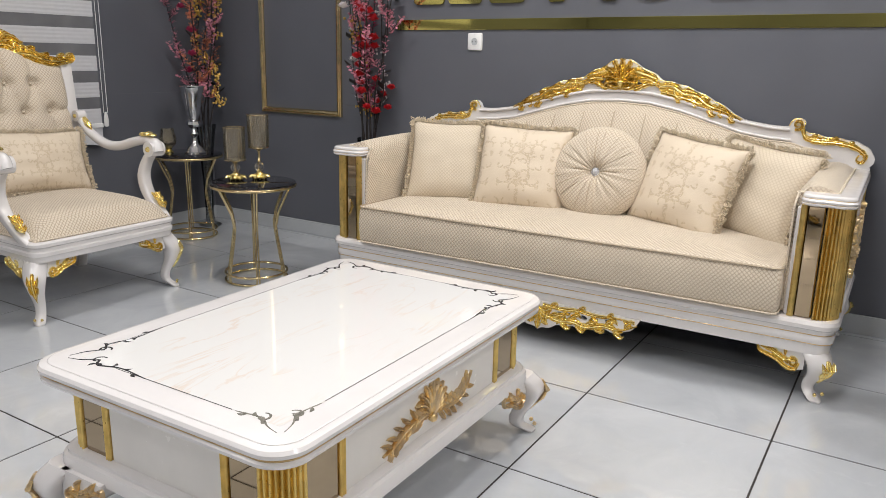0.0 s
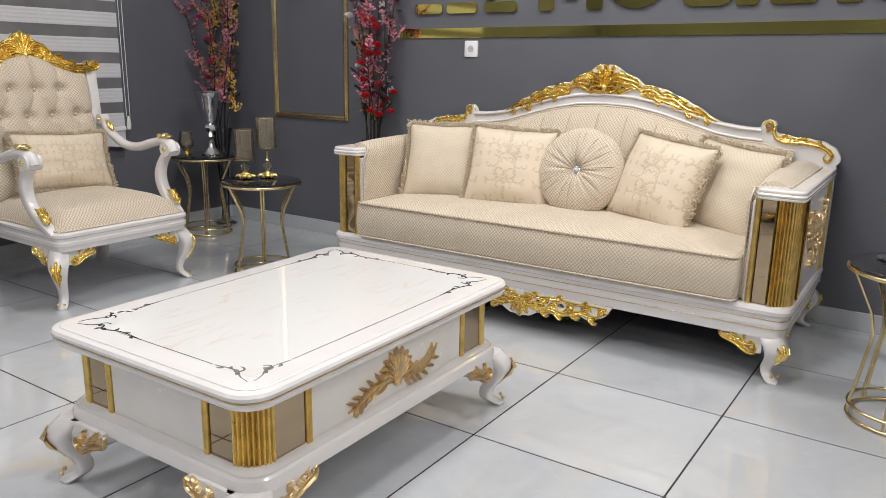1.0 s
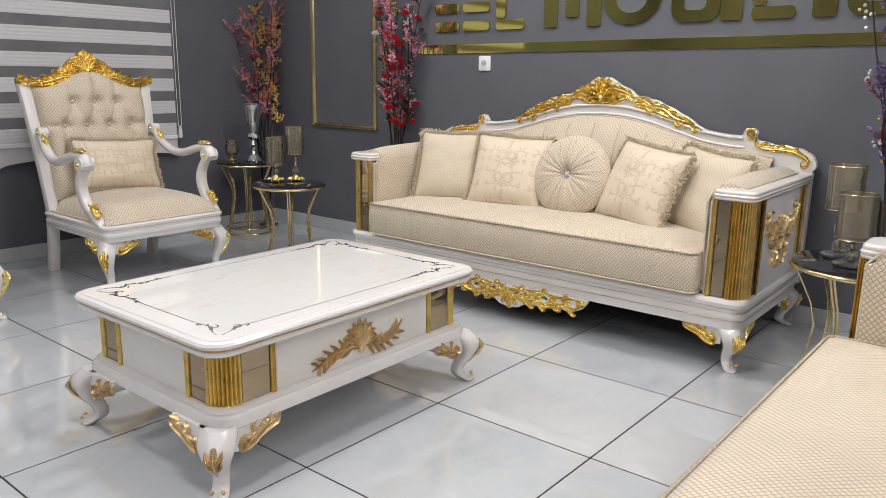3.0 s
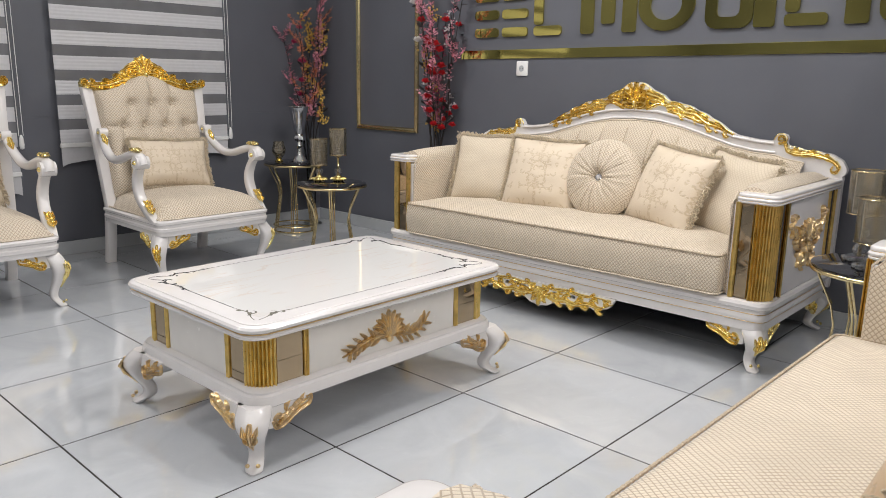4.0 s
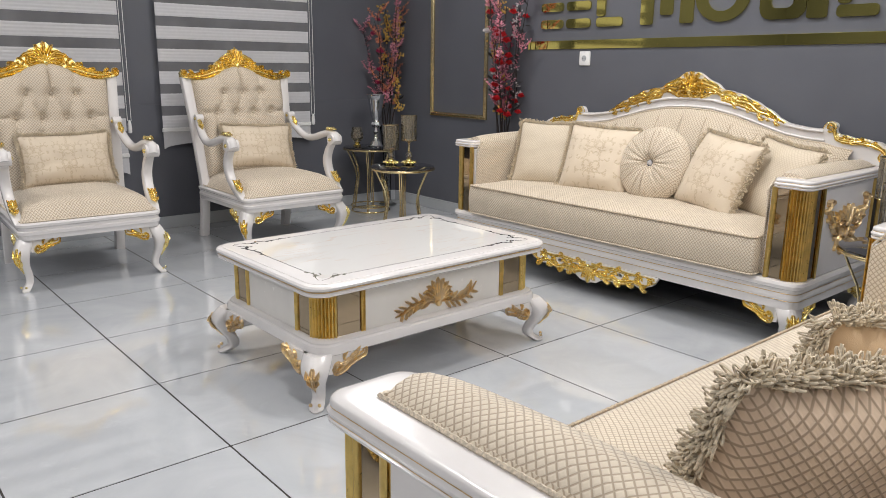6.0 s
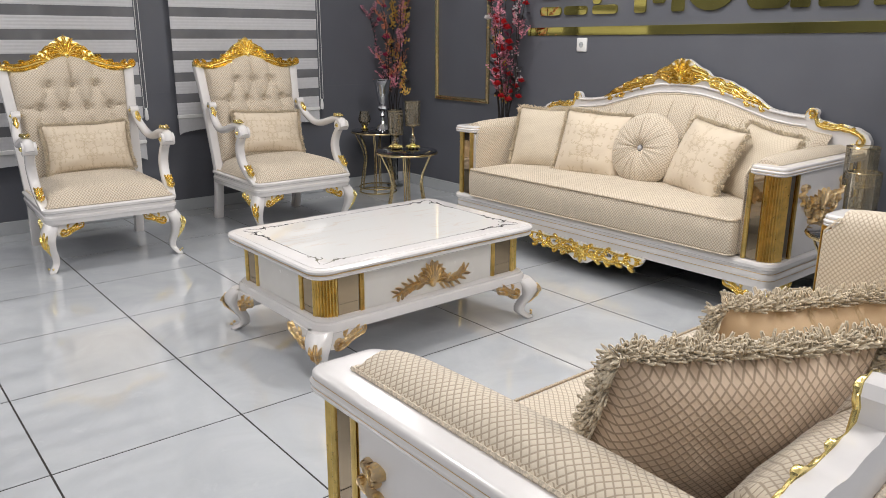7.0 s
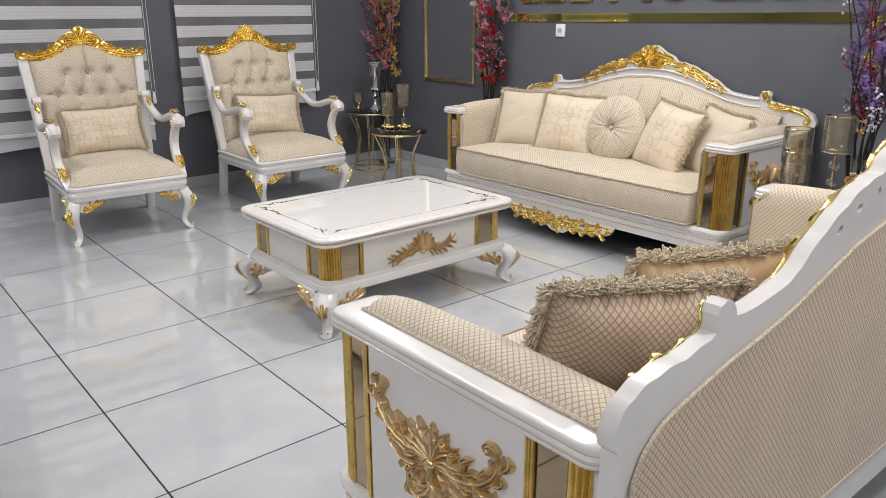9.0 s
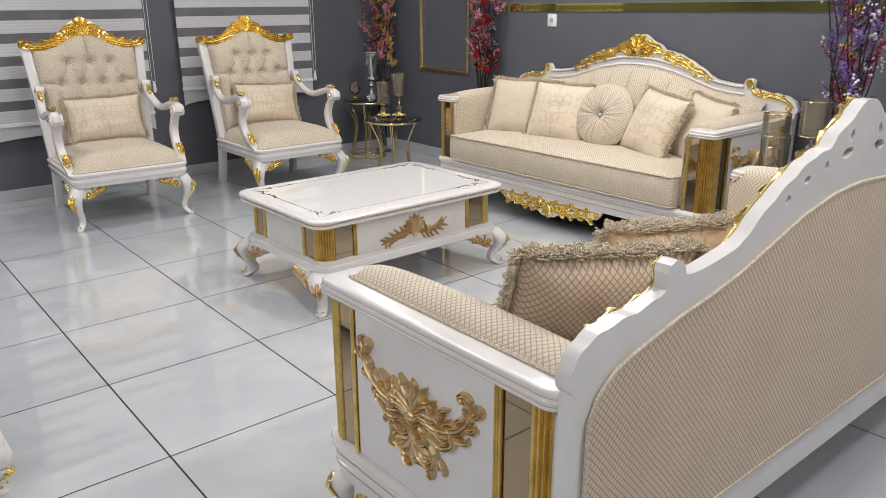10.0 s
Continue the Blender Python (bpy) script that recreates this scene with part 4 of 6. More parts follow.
# ---------------------------------------------------------------- armchairs
def armchair(m, label):
    ch = thing("armchair", m, label, "armchair", "pair of armchairs")
    FW, BW, FY, BY = 0.362, 0.335, -0.350, 0.335
    bm = bmesh.new()
    prof = [(-0.02, 0.262), (-0.003, 0.265), (0.0, 0.285), (0.006, 0.292), (0.007, 0.306), (0.001, 0.312), (0.001, 0.325), (0.009, 0.331), (0.010, 0.343), (0.0, 0.350), (-0.03, 0.352)]
    moulded(bm, 0.350, 0.345, 0.045, prof, 5, 0, -0.01)
    part("seat_rail", bm, PAINT, ch, smooth=35)
    for s in (-1, 1):
        cabriole(ch, s * (FW - 0.045), FY + 0.055, s, -1, 0.268, 1.02, out=1.4)
        bm = bmesh.new()
        rr = [[(s * BW * 0.93 + px, y + py, z) for px, py, _ in rrect(0.027, 0.027, 0.006, 0, 2)] for y, z in ((BY + 0.03, 0.0), (BY - 0.0, 0.14), (BY - 0.02, 0.30))]
        loft(bm, rr)
        part("rear_leg", bm, PAINT, ch)
        # back post, leaning and widening upwards
        bm = bmesh.new()
        rr = []
        for x, y, z in spline([(0.315, 0.285, 0.30), (0.322, 0.305, 0.45), (0.335, 0.345, 0.70), (0.348, 0.385, 0.90), (0.360, 0.415, 1.045)], 12):
            rr.append([(s * x + px, y + py, z) for px, py, _ in rrect(0.030, 0.026, 0.007, 0, 2)])
        loft(bm, rr)
        part("back_post", bm, PAINT, ch)
        # arm
        bm = bmesh.new()
        keys = [(0.335, 0.315, 0.790), (0.338, 0.285, 0.775), (0.350, 0.225, 0.705), (0.362, 0.130, 0.655), (0.368, 0.030, 0.652), (0.370, -0.080, 0.680), (0.370, -0.175, 0.697), (0.368, -0.235, 0.682), (0.366, -0.255, 0.645)]
        pts = [(s * a, b, c) for a, b, c in spline(keys, 34)]
        tube(bm, pts, [0.020 + 0.008 * math.sin(math.pi * i / 33) + (0.006 if i > 27 else 0) for i in range(34)], 10, 0.85)
        tube(bm, [(s * 0.366 - 0.036, -0.225, 0.658), (s * 0.366 + 0.036, -0.225, 0.658)], 0.036, 16)
        tube(bm, [(s * 0.336 - 0.024, 0.285, 0.785), (s * 0.336 + 0.024, 0.285, 0.785)], 0.027, 14)
        arm = part("arm", bm, PAINT, ch, smooth=50)
        for q in (-1, 1):
            for c, r in (((s * 0.366 + q * 0.036, -0.225, 0.658), 0.013), ((s * 0.336 + q * 0.024, 0.285, 0.785), 0.010)):
                bm = bmesh.new()
                ball(bm, c, r)
                part("gilt_stud", bm, GOLD, arm, "small gilded stud")
        bm = bmesh.new()
        top = Matrix(((1, 0, 0, s * 0.37), (0, 1, 0, 0), (0, 0, 1, 0.720), (0, 0, 0, 1)))
        leaf(bm, spline([(0, -0.235), (0, -0.19), (0, -0.13)], 9), 0.022, 0.014, top)
        for q in (-1, 1):
            leaf(bm, spline([(0, -0.22), (q * 0.018, -0.18), (q * 0.014, -0.14)], 7), 0.009, 0.016, top)
        part("gilt_leaf", bm, GOLD, arm, "gilded leaf on the arm")
        bm = bmesh.new()
        pl = Matrix(((1, 0, 0, s * 0.345), (0, 0.65, -0.76, 0.235), (0, 0.76, 0.65, 0.745), (0, 0, 0, 1)))
        leaf(bm, [(0, 0.045), (0, 0.02), (0, -0.01), (0, -0.04)], 0.016, 0.012, pl)
        part("gilt_leaf", bm, GOLD, arm, "gilded leaf behind the arm")
        bm = bmesh.new()
        keys = [(0.362, -0.200, 0.630), (0.360, -0.165, 0.580), (0.356, -0.150, 0.520), (0.352, -0.175, 0.450), (0.345, -0.240, 0.385), (0.335, -0.290, 0.340)]
        rr = []
        for i, (a, b, c) in enumerate(spline(keys, 18)):
            w = 0.022 + 0.014 * (i / 17) ** 2
            rr.append([(s * a + px, b + py, c) for px, py, _ in rrect(0.026, w, 0.012, 0, 3)])
        loft(bm, rr)
        part("arm_support", bm, PAINT, arm)
        bm = bmesh.new()
        pl = Matrix(((1, 0, 0, s * 0.350), (0, 0.70, -0.71, -0.268), (0, 0.71, 0.70, 0.412), (0, 0, 0, 1)))
        leaf(bm, [(0, 0.055), (0, 0.03), (0, 0.0), (0, -0.04)], 0.012, 0.014, pl)
        for q in (-1, 1):
            for b in (-0.03, 0.0, 0.025):
                leaf(bm, spline([(0, b), (q * 0.012, b + 0.014), (q * 0.022, b + 0.032)], 6), 0.008, 0.012, pl)
        part("gilt_leaf", bm, GOLD, arm, "gilded leaf on the arm support")
    # seat: domed
    bm = bmesh.new()
    N = 20
    rows = []
    for j in range(N + 1):
        v = 2 * j / N - 1
        row = []
        for i in range(N + 1):
            u = 2 * i / N - 1
            d = max(0.0, (1 - abs(u) ** 5) * (1 - abs(v) ** 5)) ** 0.42
            hw = 0.338 - 0.025 * (v + 1) / 2
            row.append((u * hw, -0.012 + v * 0.330, 0.352 + 0.098 * d + 0.016 * (1 - u * u) * (1 - v * v)))
        rows.append(row)
    loft(bm, rows, caps=False, closed=False)
    seat = part("seat", bm, CLOTH, ch, "domed seat in cream diamond-woven cloth", smooth=70)
    ring = rrect(0.338, 0.333, 0.045, 0.356, 5, 0, -0.012)
    rope(resample(ring + [ring[0]], 0.006), 0.005, "piping", seat)
    # back: deep-buttoned
    def lean(z):
        return float(np.interp(z, (0.30, 0.45, 0.70, 0.90, 1.06, 1.2), (0.285, 0.305, 0.345, 0.385, 0.418, 0.445)))
    def ctop(x):
        return float(np.interp(abs(x), (0, .06, .12, .18, .26, .33), (1.122, 1.112, 1.085, 1.052, 1.030, 1.030)))
    buttons = [(x, 0.945) for x in (-0.13, 0.0, 0.13)] + [(x, 0.815) for x in (-0.195, -0.065, 0.065, 0.195)]
    segs = [(a, b) for a in buttons[:3] for b in buttons[3:] if abs(a[0] - b[0]) < 0.07]
    segs += [((x, 0.945), (x * 1.05, 1.10)) for x in (-0.13, 0.0, 0.13)]
    segs += [((-0.195, 0.815), (-0.31, 0.822)), ((0.195, 0.815), (0.31, 0.822))]
    segs += [((x, 0.815), (x + 0.02 * (1 if x > 0 else -1), 0.68)) for x in (-0.195, -0.065, 0.065, 0.195)]
    NX, NZ = 56, 56
    rows = []
    for j in range(NZ + 1):
        row = []
        for i in range(NX + 1):
            u, f = 2 * i / NX - 1, j / NZ
            hw = 0.300 + 0.022 * f
            x = u * hw
            z = 0.40 + (ctop(x) - 0.40) * f
            d = 0.085 * max(0, (1 - abs(u) ** 8) * (1 - abs(2 * f - 1) ** 10)) ** 0.45
            dep = 0.0
            for bx, bz in buttons:
                dep = max(dep, 0.046 * math.exp(-((x - bx) ** 2 + (z - bz) ** 2) / 0.0011))
            for (ax, az), (bx, bz) in segs:
                tx, tz = bx - ax, bz - az
                q = max(0, min(1, ((x - ax) * tx + (z - az) * tz) / (tx * tx + tz * tz)))
                dd = math.hypot(x - ax - tx * q, z - az - tz * q)
                dep = max(dep, 0.025 * math.exp(-dd / 0.011))
            row.append((x, lean(z) - 0.012 - max(0.0, d - dep), z))
        rows.append(row)
    bm = bmesh.new()
    loft(bm, rows, caps=False, closed=False)
    back = part("backrest", bm, CLOTH, ch, "deep-buttoned back in cream diamond-woven cloth", smooth=70)
    for bx, bz in buttons:
        bm = bmesh.new()
        ball(bm, (bx, lean(bz) - 0.012 - 0.046, bz), 0.010, 8, 6)
        part("button", bm, CLOTH, back)
    bm = bmesh.new()
    ring = [(x, ctop(x) + 0.012) for x in np.linspace(-0.345, 0.345, 30)] + [(0.318, 0.36), (-0.318, 0.36)]
    board(bm, ring, [], -0.016, 0.016)
    for v in bm.verts:
        v.co.y += lean(v.co.z) + 0.012
    part("back_panel", bm, CLOTHBACK, ch, "tan cloth panel at the rear")
    for s in (-1, 1):
        rope(resample([(s * (0.300 + 0.022 * f), lean(0.40 + f * 0.63) - 0.014, 0.40 + f * 0.63) for f in np.linspace(0, 1, 20)], 0.005), 0.0045, "piping", back)
    # crest rail, gilded
    bm = bmesh.new()
    pl = Matrix.Translation((0, lean(1.09) - 0.034, 0)) @ Matrix.Translation((0, 0, 1.09)) @ Matrix.Rotation(radians(-11), 4, "X") @ Matrix.Translation((0, 0, -1.09)) @ UPRIGHT
    top = [(0, 1.236), (.03, 1.226), (.07, 1.198), (.11, 1.172), (.15, 1.136), (.19, 1.106), (.24, 1.080), (.30, 1.070), (.36, 1.078), (.395, 1.080)]
    bot = [(0, 1.104), (.06, 1.096), (.11, 1.074), (.16, 1.047), (.22, 1.028), (.30, 1.022), (.36, 1.034), (.395, 1.046)]
    xs = np.linspace(0, 0.395, 26)
    up = [(x, curve_at(top, x) - 0.008 + 0.004 * math.sin(x * 100)) for x in xs]
    dn = [(x, curve_at(bot, x)) for x in xs]
    ring = [(-x, z) for x, z in up[::-1]] + up[1:] + dn[::-1] + [(-x, z) for x, z in dn[1:]]
    board(bm, ring, [], 0.0, 0.036)
    for v in bm.verts:
        v.co = pl @ Vector((v.co.x, v.co.z, -v.co.y))
    palmette(bm, 0, 1.112, .124, .024, pl, 9, 76, 90)
    parts = bmesh.new()
    leaf(parts, spline([(.005, 1.108), (.05, 1.098), (.09, 1.112), (.088, 1.148), (.058, 1.146)], 18), .013, .022, pl, .4, .8)
    leaf(parts, spline([(.02, 1.12), (.06, 1.165), (.10, 1.160), (.14, 1.135)], 14), .014, .020, pl, .35, .6)
    leaf(parts, curl(.135, 1.115, .024, .006, 60, 430, 18), .007, .020, pl, .5, .7)
    leaf(parts, spline([(.10, 1.085), (.16, 1.075), (.21, 1.058), (.27, 1.046), (.33, 1.048), (.385, 1.062)], 22), .018, .022, pl, .5, .7)
    leaf(parts, curl(.375, 1.066, .022, .006, -90, 300, 18), .009, .024, pl, .5, .8)
    leaf(parts, spline([(.02, 1.100), (.08, 1.084), (.14, 1.056), (.20, 1.036), (.28, 1.026), (.36, 1.036)], 22), .007, .016, pl, .5, .8)
    acanthus(parts, [(.14, 1.115), (.20, 1.085), (.26, 1.066), (.34, 1.064)], .009, .022, pl, 5, .04, 3)
    mirror_x(parts)
    me = bpy.data.meshes.new("tmp")
    parts.to_mesh(me)
    parts.free()
    bm.from_mesh(me)
    bpy.data.meshes.remove(me)
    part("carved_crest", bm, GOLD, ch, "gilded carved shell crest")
    return ch


CHAIR_2 = pose(-3.325, 2.022, 0, 0, 0, 90)
CHAIR_1 = pose(-3.300, 0.822, 0, 0, 0, 87.5)
chair_2 = armchair(CHAIR_2, "white armchair with gilt crest and buttoned back, nearer the corner")
chair_1 = copy_thing(chair_2, CHAIR_1)
chair_2.scale = (0.985, 1.03, 1.005)
chair_1.scale = (0.985, 1.03, 1.012)
tagged(chair_1, "white armchair with gilt crest and buttoned back, further along the windows")


# ---------------------------------------------------------------- coffee table
def coffee_table(m):
    tb = thing("coffee_table", m, "white lacquered coffee table with marbled top and gilt corners", "coffee table")
    HX, HY = 0.398, 0.572
    bm = bmesh.new()
    moulded(bm, HX, HY, 0.075, [(-0.05, 0.411), (-0.012, 0.412), (-0.004, 0.4165), (-0.002, 0.4250), (-0.008, 0.4300), (-0.007, 0.4340), (0.0, 0.4380), (0.002, 0.4470), (-0.003, 0.4540), (-0.014, 0.4575), (-0.03, 0.4575)], 8)
    top = part("tabletop", bm, PAINT, tb, smooth=35)
    bm = bmesh.new()
    pts = rrect(HX - 0.0065, HY - 0.0065, 0.07, 0.4320, 8)
    tube(bm, pts + [pts[0]], 0.0022, 5)
    part("gilt_line", bm, PATINA, top, "thin gold brushed line in the moulding")
    bm = bmesh.new()
    moulded(bm, HX - 0.018, HY - 0.018, 0.062, [(-0.002, 0.4565), (0.0, 0.4585), (-0.001, 0.4595), (-0.004, 0.4600)], 8)
    part("glass_rim", bm, PAINT, top, "white glossy border of the top")
    bm = bmesh.new()
    ix, iy = HX - 0.085, HY - 0.085
    moulded(bm, ix, iy, 0.004, [(0, 0.4592), (0, 0.4604)], 2)
    part("marble_inlay", bm, MARBLE, top, "cream marbled panel with faint tan veins")
    # printed line and scroll corners
    bm = bmesh.new()
    zt = 0.4606
    for (a, b), (c, d) in (((-ix, -iy + .13), (-ix, iy - .13)), ((ix, -iy + .13), (ix, iy - .13)), ((-ix + .13, -iy), (ix - .13, -iy)), ((-ix + .13, iy), (ix - .13, iy))):
        tube(bm, [(a, b, zt), (c, d, zt)], 0.0011, 4, 0.4)
    part("printed_border", bm, INKLINE, top, "thin dark printed border line")
    for sx in (-1, 1):
        for sy in (-1, 1):
            bm = bmesh.new()
            pl = Matrix(((sx, 0, 0, 0), (0, sy, 0, 0), (0, 0, 1, 0.4603), (0, 0, 0, 1)))
            ln = 0.20 if (sx, sy) != (1, -1) else 0.09
            for swap in (0, 1):
                pts = [(ix - 0.000, iy - ln - .03), (ix - .006, iy - ln * .7), (ix + .010, iy - ln * .4), (ix - .010, iy - .055), (ix + .012, iy - .022), (ix + .022, iy + .012)]
                if swap:
                    pts = [(ix + iy - (ix + iy) + (ix - (iy - q)), iy + (p - ix)) for p, q in pts]
                leaf(bm, spline(pts, 26), .0028, .0010, pl, .35, .5)
                q = pts[3]
                leaf(bm, curl(q[0], q[1], .018, .004, 200 + 40 * swap, 520 + 40 * swap, 16), .0028, .0010, pl, .4, .6)
                for w in range(5 if ln > .1 else 2):
                    p = spline(pts, 12)[1 + w]
                    a = radians(35 + 70 * w + 90 * swap)
                    leaf(bm, [(p[0], p[1]), (p[0] + .010 * math.cos(a), p[1] + .010 * math.sin(a)), (p[0] + .020 * math.cos(a + .4), p[1] + .020 * math.sin(a + .4))], .0042, .0009, pl)
            part("printed_scroll", bm, INKLINE if ln > .1 else INKGREY, top, "dark printed vine scroll")
    # body
    bx, by, z0, z1 = HX - 0.052, HY - 0.052, 0.236, 0.4180
    bm = bmesh.new()
    box(bm, -bx + 0.022, bx - 0.022, -by + 0.022, by - 0.022, z0 - 0.01, z1)
    body = part("body", bm, IVORY, tb)
    r = 0.070
    mw = 0.098
    for s in (-1, 1):
        slab("side_panel", min(s * bx - s * 0.024, s * bx - s * 0.002), max(s * bx - s * 0.024, s * bx - s * 0.002), -by + r + mw + 0.020, by - r - mw - 0.020, z0, z1, IVORY, body)
        slab("end_panel", -bx + r + mw * 0.8 + 0.020, bx - r - mw * 0.8 - 0.020, min(s * by - s * 0.024, s * by - s * 0.002), max(s * by - s * 0.024, s * by - s * 0.002), z0, z1, IVORY, body)
        for q in (-1, 1):
            flutes(body, s * (bx - r), q * (by - r), s, q, r - 0.003, z0, z1, 9)
            a, b = q * (by - r), q * (by - r - mw)
            slab("mirror_panel", min(s * (bx - .024), s * (bx - .003)), max(s * (bx - .024), s * (bx - .003)), min(a, b), max(a, b), z0, z1, BRONZE, body, "bronze-tinted mirror strip", .003)
            a, b = q * (by - r - mw - .001), q * (by - r - mw - .019)
            reeded(body, min(s * (bx - .012), s * (bx + .004)), max(s * (bx - .012), s * (bx + .004)), min(a, b), max(a, b), z0, z1, 3)
            a, b = s * (bx - r), s * (bx - r - mw * 0.8)
            slab("mirror_panel", min(a, b), max(a, b), min(q * (by - .024), q * (by - .003)), max(q * (by - .024), q * (by - .003)), z0, z1, BRONZE, body, "bronze-tinted mirror strip", .003)
            a, b = s * (bx - r - mw * 0.8 - .001), s * (bx - r - mw * 0.8 - .019)
            reeded(body, min(a, b), max(a, b), min(q * (by - .012), q * (by + .004)), max(q * (by - .012), q * (by + .004)), z0, z1, 3)
        # carving on the long sides
        bm = bmesh.new()
        pl = side_plane(s * (bx - 0.003), s)
        palmette(bm, 0, .274, .104, .016, pl, 11, 62, 90)
        for q in (-1, 1):
            pts = [(q * .02, .278), (q * .07, .272), (q * .12, .270), (q * .165, .290), (q * .20, .325)] if q * s > 0 else [(q * .02, .278), (q * .07, .292), (q * .12, .285), (q * .165, .265), (q * .20, .255)]
            pts = [(a, b) for a, b in pts]
            pp = [Vector(p) for p in spline(pts, 24)]
            leaf(bm, pp, .0055, .014, pl, .4, .8)
            for w in range(6):
                i = 2 + w * 3
                t = (pp[i + 1] - pp[i - 1]).normalized()
                for e in (-1, 1):
                    sd = Vector((-t.y, t.x)) * e
                    p = pp[i]
                    leaf(bm, spline([p, p + t * .018 + sd * .018, p + t * .034 + sd * .034], 7), .0058, .014, pl)
        for v in bm.verts:
            v.co.z += 0.008
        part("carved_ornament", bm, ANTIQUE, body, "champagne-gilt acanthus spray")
    # base rail
    bm = bmesh.new()
    moulded(bm, HX - 0.022, HY - 0.022, 0.075, [(-0.04, 0.188), (-0.006, 0.189), (0.0, 0.194), (0.0, 0.214), (-0.004, 0.225), (-0.012, 0.230), (-0.013, 0.236), (-0.022, 0.242), (-0.032, 0.2455), (-0.06, 0.2455)], 8)
    part("base_rail", bm, PAINT, tb, smooth=35)
    for sx in (-1, 1):
        for sy in (-1, 1):
            cabriole(tb, sx * (HX - 0.066), sy * (HY - 0.050), sx, sy, 0.202, 1.15, out=1.3, gilt=ANTIQUE)
    return tb


coffee_table(pose(-1.253, 1.450, 0, 0, 0, 0.5)).scale = (0.975, 0.995, 0.968)


# ---------------------------------------------------------------- cushions
def fringe(bm, ring, normal_out, rnd, dense, ln=0.020, r=0.0014):
    """Loops of yarn standing off an edge; ring and normal_out are lists of vectors."""
    n = len(ring)
    for i in range(n):
        p, o = ring[i], normal_out[i]
        t = (ring[(i + 1) % n] - ring[i - 1]).normalized()
        z = o.cross(t)
        for e in range(dense):
            a = p + z * rnd.uniform(-0.011, 0.011)
            l1 = ln * rnd.uniform(0.5, 1.1)
            w = rnd.uniform(0.0018, 0.0040)
            q = z * rnd.uniform(-0.017, 0.017) + t * rnd.uniform(-0.010, 0.010)
            pts = [a - t * w * 0.4, a + o * l1 * 0.45 - t * w + q * 0.4, a + o * l1 * 0.9 - t * w * 0.7 + q, a + o * l1 + t * w * 0.3 + q * 1.1, a + o * l1 * 0.55 + t * w + q * 0.6, a + t * w * 0.4]
            tube(bm, [Vector(v) for v in spline(pts, 11)] if dense > 4 else pts, r * rnd.uniform(0.8, 1.25), 4 if dense > 4 else 3, caps=False)


def pillow(name, w, h, d, mat, m, label, seed=1, ruffle=True, back=None):
    """A stuffed square cushion with pinched sides and a yarn fringe; it stands in x and z, its face towards -y."""
    rnd = random.Random(seed)
    ob = thing(name, m, label, "cushion", "loose cushions")
    N = 26
    def pt(u, v, side):
        k = max(0.0, (1 - abs(u) ** 2.6) * (1 - abs(v) ** 2.6)) ** 0.55
        x = u * w / 2 * (1 - 0.055 * (1 - v * v)) + 0.004 * noise.noise((u * 2 + seed, v * 2, 1))
        z = v * h / 2 * (1 - 0.055 * (1 - u * u)) + 0.004 * noise.noise((u * 2, v * 2 + seed, 5))
        wr = 0.010 * noise.noise((u * 2.2 + seed, v * 2.2, side * 3)) * k
        return Vector((x, side * (d / 2 * k + wr), z))
    for side, nm in ((-1, "front_cover"), (1, "back_cover")):
        bm = bmesh.new()
        uvl = bm.loops.layers.uv.verify()
        grid = [[bm.verts.new(pt(2 * i / N - 1, 2 * j / N - 1, side)) for i in range(N + 1)] for j in range(N + 1)]
        mt = mat if side < 0 else (back or mat)
        plain = mt in (CLOTH, CLOTHBACK, SATIN)
        for j in range(N):
            for i in range(N):
                f = bm.faces.new((grid[j][i], grid[j][i + 1], grid[j + 1][i + 1], grid[j + 1][i]))
                for lp, (a, b) in zip(f.loops, ((i, j), (i + 1, j), (i + 1, j + 1), (i, j + 1))):
                    u, v = 2 * a / N - 1, 2 * b / N - 1
                    lp[uvl].uv = (u * w / 2, v * h / 2) if plain else (u * (w / h), v)
        part(nm, bm, mt, ob, smooth=80)
    if ruffle:
        edge = []
        K = int((w + h) * 2 / 0.0080)
        for k in range(K):
            q = 4.0 * k / K
            s, f = int(q), (q - int(q)) * 2 - 1
            u, v = ((f, -1), (1, f), (-f, 1), (-1, -f))[s]
            edge.append(pt(u, v, 0))
        outs = []
        for i in range(K):
            t = edge[(i + 1) % K] - edge[i - 1]
            outs.append(Vector((t.z, 0, -t.x)).normalized())
        bm = bmesh.new()
        fringe(bm, edge, outs, rnd, 12 if seed in (6, 7) else 5)
        part("fringe", bm, YARN, ob, "looped cream yarn fringe", smooth=90, uv=False)
    return ob


